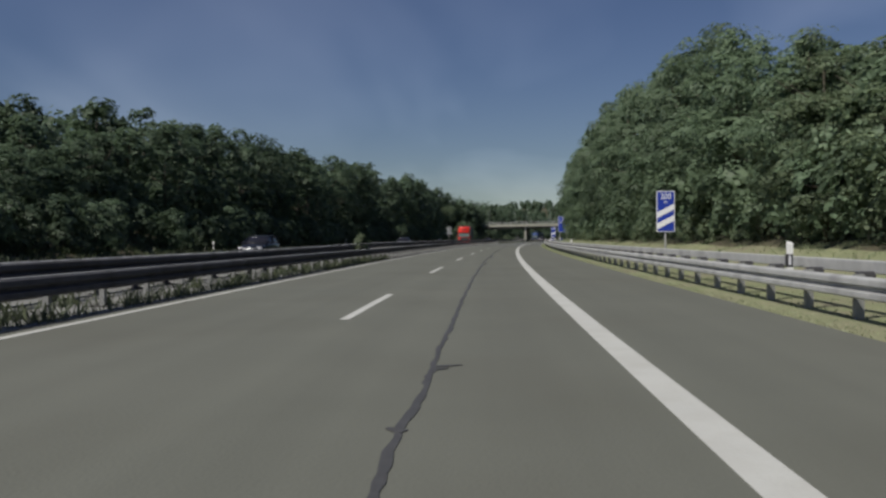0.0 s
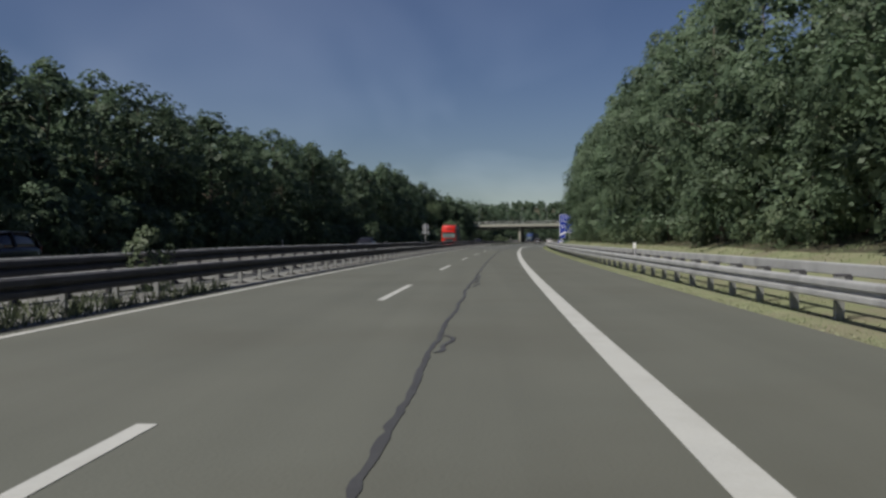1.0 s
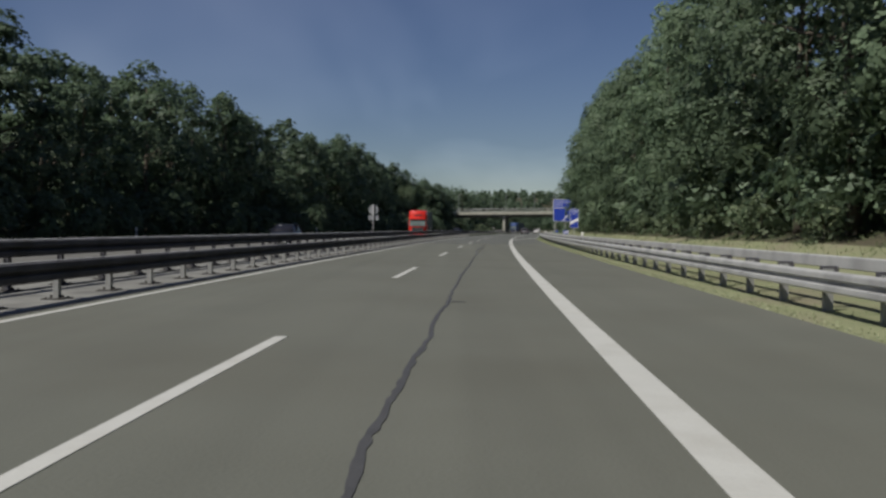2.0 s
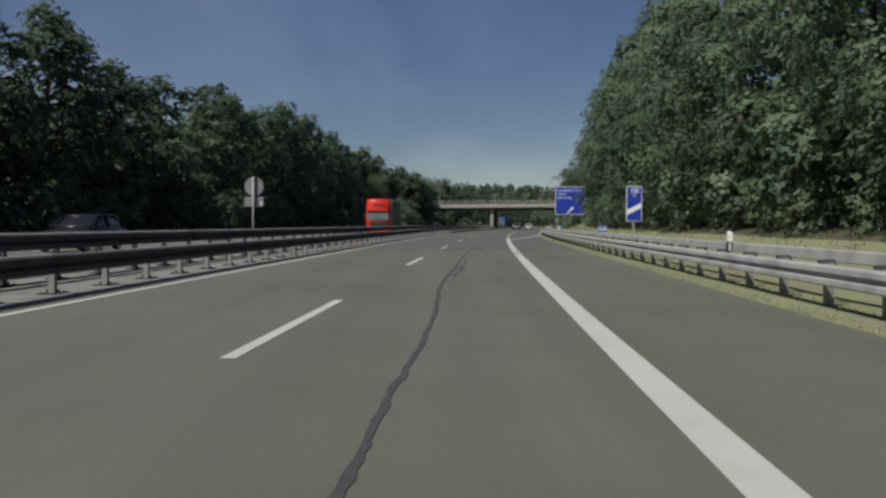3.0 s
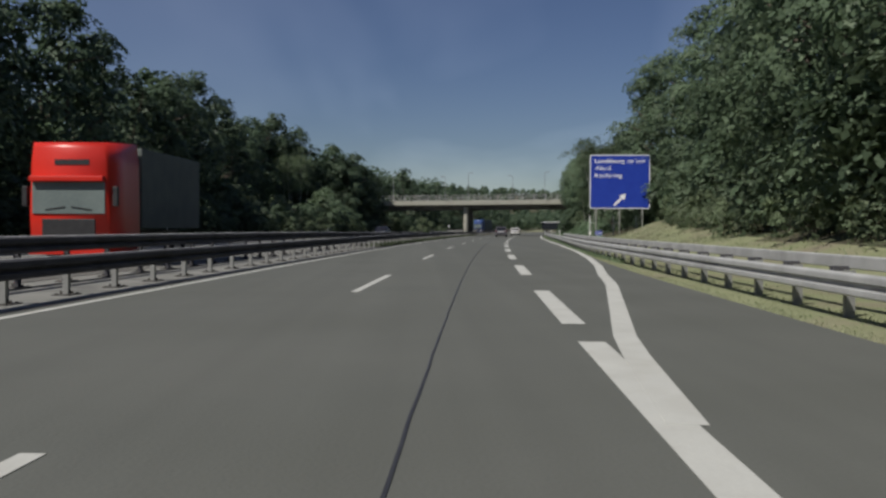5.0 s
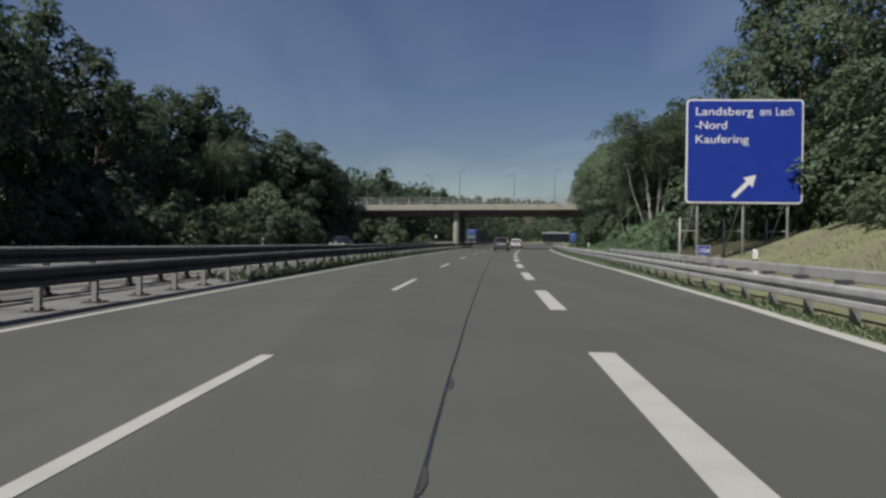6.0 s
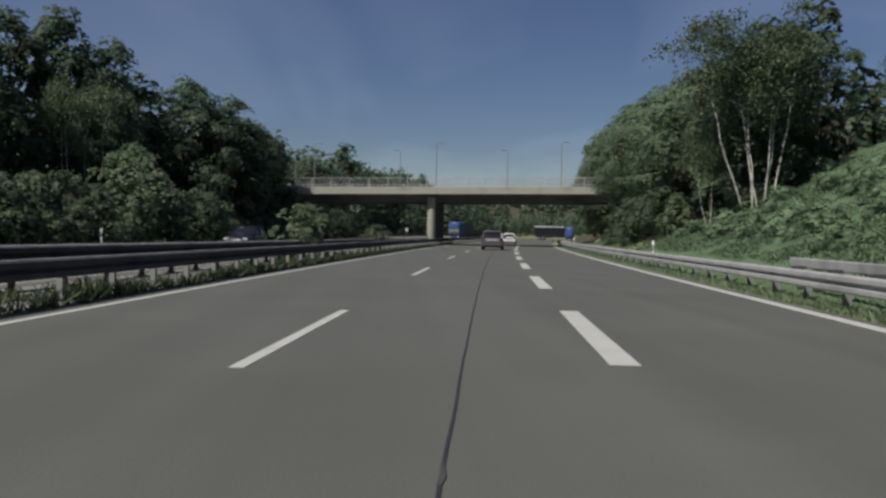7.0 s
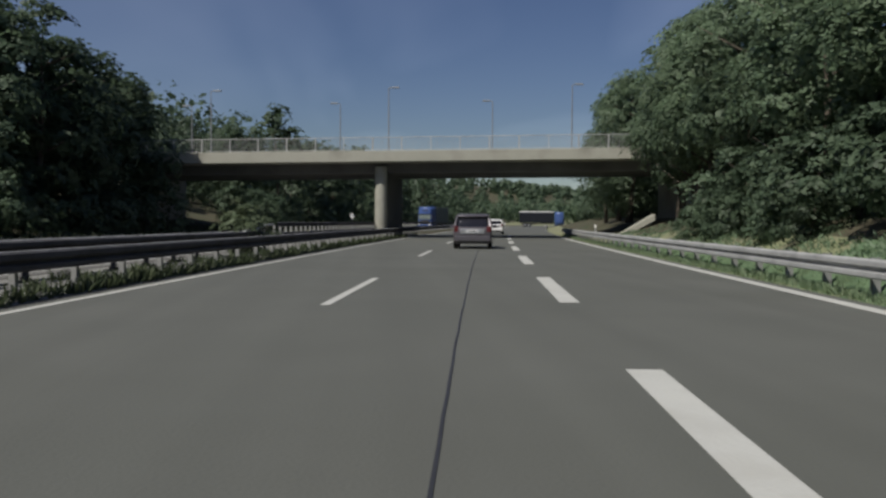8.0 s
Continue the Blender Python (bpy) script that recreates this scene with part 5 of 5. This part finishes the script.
for s, d, k, high in ((236.0, 13.8, 1, 13.6), (231.5, 13.4, 2, 14.8), (228.4, 14.6, 0, 16.4)):
    plant(BIG[k], s, d, 0.74, 10 * k, tall=(high - ground_z(s, d)) / (13.0 * 0.74))
for s, d, k in ((304.0, 12.4, 0), (309.0, 12.2, 1), (312.6, 13.0, 2)):
    plant(OVER[k], s, d, 0.92, 15 * k, tall=1.06)
for s, d, k in ((308.0, -25.6, 1), (312.0, -26.4, 3)):
    plant(DIM[k], s, d, 0.95, 15 * k, tall=0.92)
# single bushes by the median and the bridge
plant("bush0", 51.5, -8.27, 0.42, 10, sink=0.0, tall=1.36)
plant("bush1", 284.5, -9.0, 0.80, 40, sink=0.0, tall=0.86)
plant("bush0", 261.0, -9.0, 0.86, 120, sink=0.0, tall=1.08)
plant("bush2", 312.0, -23.0, 1.25, 80)
plant("bush1", 305.5, -23.4, 0.9, 200)
plant("bush0", 331.0, -24.0, 1.0, 30)


def blades(name, label, mat_, spots, low, high, seed, lean=0.35, wide=0.03, lift=0.0):
    """Grass: upright tapering blades at the spots (s, d)."""
    r = np.random.default_rng(seed)
    base = np.array([tuple(at(s, d, ground_z(s, d) - 0.01 + lift)) for s, d in spots])
    n = len(base)
    h = r.uniform(low, high, (n, 1))
    a = r.uniform(0, math.tau, n)
    side = np.stack([np.cos(a), np.sin(a), np.zeros(n)], 1) * (wide * r.uniform(0.6, 1.4, (n, 1)))
    bend = np.stack([r.normal(size=n), r.normal(size=n), np.zeros(n)], 1) * h * lean
    up = np.array([0, 0, 1.0])
    co = np.stack([base - side, base + side, base + side * 0.5 + up * h + bend, base - side * 0.4 + up * h * 0.96 + bend], 1).reshape(-1, 3)
    return tagged(new(name, quads_mesh(name, co, mat_)), label, "grass", kind="stuff")


def spots(n, s0, s1, d_of, seed):
    r = random.Random(seed)
    out = []
    for _ in range(n):
        s = r.uniform(s0, s1)
        out.append((s, d_of(s, r)))
    return out


blades("verge_grass", "mown green and yellowed grass of the verge", M["grass"], spots(42000, 2, 330, lambda s, r: verge_d(s) + 0.22 + abs(r.gauss(0, 1.6)), 1), 0.012, 0.035, 2, 0.9, wide=0.009)
blades("verge_grass_dry", "dry yellow grass at the carriageway's edge and on the bank", M["grass_dry"], spots(20000, 2, 330, lambda s, r: verge_d(s) + 0.06 + abs(r.gauss(0, 0.16)), 3) + spots(14000, 2, 240, lambda s, r: rail_d(s) + 0.5 + r.uniform(0, 5.6), 24) + spots(15000, 194, 228, lambda s, r: r.uniform(7.4, 13.6), 4), 0.012, 0.034, 5, 0.9, wide=0.008)
blades("bank_dry_grass", "straw-coloured tufts on the bank by the exit sign", M["grass_dry"], spots(9000, 196, 228, lambda s, r: 7.4 + abs(r.gauss(0, 3.0)), 27), 0.03, 0.13, 28, 0.9, 0.012)
blades("rail_weeds", "taller weeds growing along the guardrail posts", M["grass"], spots(2600, 2, 185, lambda s, r: rail_d(s) + 0.26 + r.gauss(0, 0.06), 6) + spots(2600, 185, 245, lambda s, r: rail_d(s) + 0.34 + r.gauss(0, 0.10), 17) + spots(1800, 245, 330, lambda s, r: rail_d(s) + 0.02 + r.gauss(0, 0.16), 16), 0.02, 0.10, 7, 0.7, 0.010)
blades("rail_grass", "long green grass growing up under the guardrail", M["grass_green"], spots(6000, 190, 236, lambda s, r: rail_d(s) + 0.10 + r.gauss(0, 0.05), 41) + spots(20000, 234, 330, lambda s, r: rail_d(s) + 0.06 + r.gauss(0, 0.06), 42), 0.03, 0.20, 43, 0.5, 0.012)
blades("bank_foot_grass", "green grass behind the guardrail at the foot of the bank", M["grass_green"], spots(16000, 230, 300, lambda s, r: rail_d(s) + 0.15 + r.uniform(0, 1.6), 44), 0.02, 0.09, 45, 0.8, 0.012)
blades("bank_weeds", "lush green weeds on the steep bank", M["weed"], spots(52000, 240, 270, lambda s, r: 8.4 + abs(r.gauss(0, 5.0)), 8) + spots(7000, 268, 312, lambda s, r: 7.9 + abs(r.gauss(0, 1.4)), 30), 0.03, 0.13, 9, 0.9, 0.03)
blades("wood_edge_weeds", "undergrowth at the foot of the trees", M["grass"], spots(6500, 5, 200, lambda s, r: r.uniform(9.4, 11.8), 10), 0.03, 0.14, 11, 0.8, 0.016)


def tufts(n, s0, s1, seed, share=0.6):
    """Spots in the median: a close fringe by the carriageway and loose tufts on the slabs' joints."""
    r = random.Random(seed)
    out = [(r.uniform(s0, s1), -6.74 - abs(r.gauss(0, 0.10))) for _ in range(int(n * (1 - share)))]
    while len(out) < n:
        s, d = r.uniform(s0, s1), -6.74 - abs(r.gauss(0, 0.8))
        size = r.uniform(0.05, 0.22)
        if d > -9.4:
            out += [(s + r.gauss(0, size * 1.6), min(-6.72, d + r.gauss(0, size))) for _ in range(r.randint(15, 70))]
    return out


blades("median_weeds", "weeds and grass tufts along the median, coloured dark as in shade", M["weed_shade"], tufts(25000, 214, 320, 13, 0.8), 0.05, 0.27, 14, 0.5, 0.018, 0.07)
blades("median_grass", "patchy green grass on the median before the open slabs", M["weed_median"], tufts(4800, 4, 53, 12, 0.72), 0.06, 0.34, 29, 0.4, 0.015, 0.07)
blades("left_edge_grass", "grass beyond the opposite carriageway, coloured dark as in shade", M["weed_shade"], spots(14000, 10, 330, lambda s, r: r.uniform(-24.5, -21.7), 15), 0.1, 0.4, 16, 0.4, 0.05)


def far_wood(name, label, n_trees, place, seed, leaves=150, size=1.5):
    """Woods too far off to count: crowns of big leaf clumps."""
    r = np.random.default_rng(seed)
    cs, ns, zs = [], [], []
    for _ in range(n_trees):
        x, y, z, h = place(r)
        rad = h * 0.36
        dirs = unit(r, leaves)
        rag = r.uniform(0.75, 1.1, (leaves, 1))
        cs.append(np.array([x, y, z + h * 0.5]) + dirs * rag * np.array([rad, rad, h * 0.54]))
        ns.append(dirs + 0.5 * unit(r, leaves))
        zs.append(size * r.uniform(0.6, 1.4, leaves))
    me = cloud_mesh(name, np.vstack(cs), np.vstack(ns), np.concatenate(zs), M["leaf_dark"], seed + 1, 0.8)
    return tagged(new(name, me), label, "forest", kind="stuff")


def wood_place(s0, s1, d0, d1, h0, h1):
    def f(r):
        s, d = r.uniform(s0, s1), r.uniform(d0, d1)
        p = at(s, d)
        return p.x, p.y, ground_z(s, d), r.uniform(h0, h1)
    return f


far_wood("far_forest", "dense far forest closing the valley beyond the bridge", 340, wood_place(570, 700, -150, 170, 7, 10.5), 31, 260, 1.0)


def ridge_z(x, y):
    """Wooded hills on the horizon."""
    f = smooth(1000, 1400, y) * (1 - 0.6 * smooth(1500, 1900, y))
    return -3 + f * (40 + 9 * math.sin(x / 170 + 0.7) + 5 * math.sin(x / 61))


bm = bmesh.new()
rows_ = [[bm.verts.new((x, y, ridge_z(x, y))) for x in range(-900, 1301, 50)] for y in range(980, 1901, 40)]
for a, b in zip(rows_, rows_[1:]):
    for k in range(len(a) - 1):
        bm.faces.new((a[k], a[k + 1], b[k + 1], b[k]))
tagged(new("far_hills", mesh_of("far_hills", bm, M["litter"], True)), "low wooded hills on the horizon", "hills", kind="structure")


def ridge_place(r):
    x, y = r.uniform(-420, 760), r.uniform(1060, 1420)
    return x, y, ridge_z(x, y) - 1.0, r.uniform(9, 15)


far_wood("hill_forest", "continuous forest on the far hills", 1100, ridge_place, 43, 46, 4.2)
far_wood("bridge_grove", "grove of trees standing beyond the bridge", 40, wood_place(338, 400, -46, -27, 8.0, 12.0), 41, 760, 0.50)
far_wood("left_forest", "wood running on beyond the bridge", 130, wood_place(360, 600, -75, -36, 11, 15), 33, 220, 1.1)
far_wood("right_forest", "wood running on beyond the bridge", 130, wood_place(352, 600, 28, 75, 11, 15), 35, 220, 1.1)
far_wood("deep_wood_left", "depth of the wood behind its first trees", 230, wood_place(40, 340, -92, -44, 9, 11.5), 37, 190, 1.15)
far_wood("deep_wood_right", "depth of the wood behind its first trees", 230, wood_place(40, 235, 27, 75, 8.5, 10.5), 39, 190, 1.15)
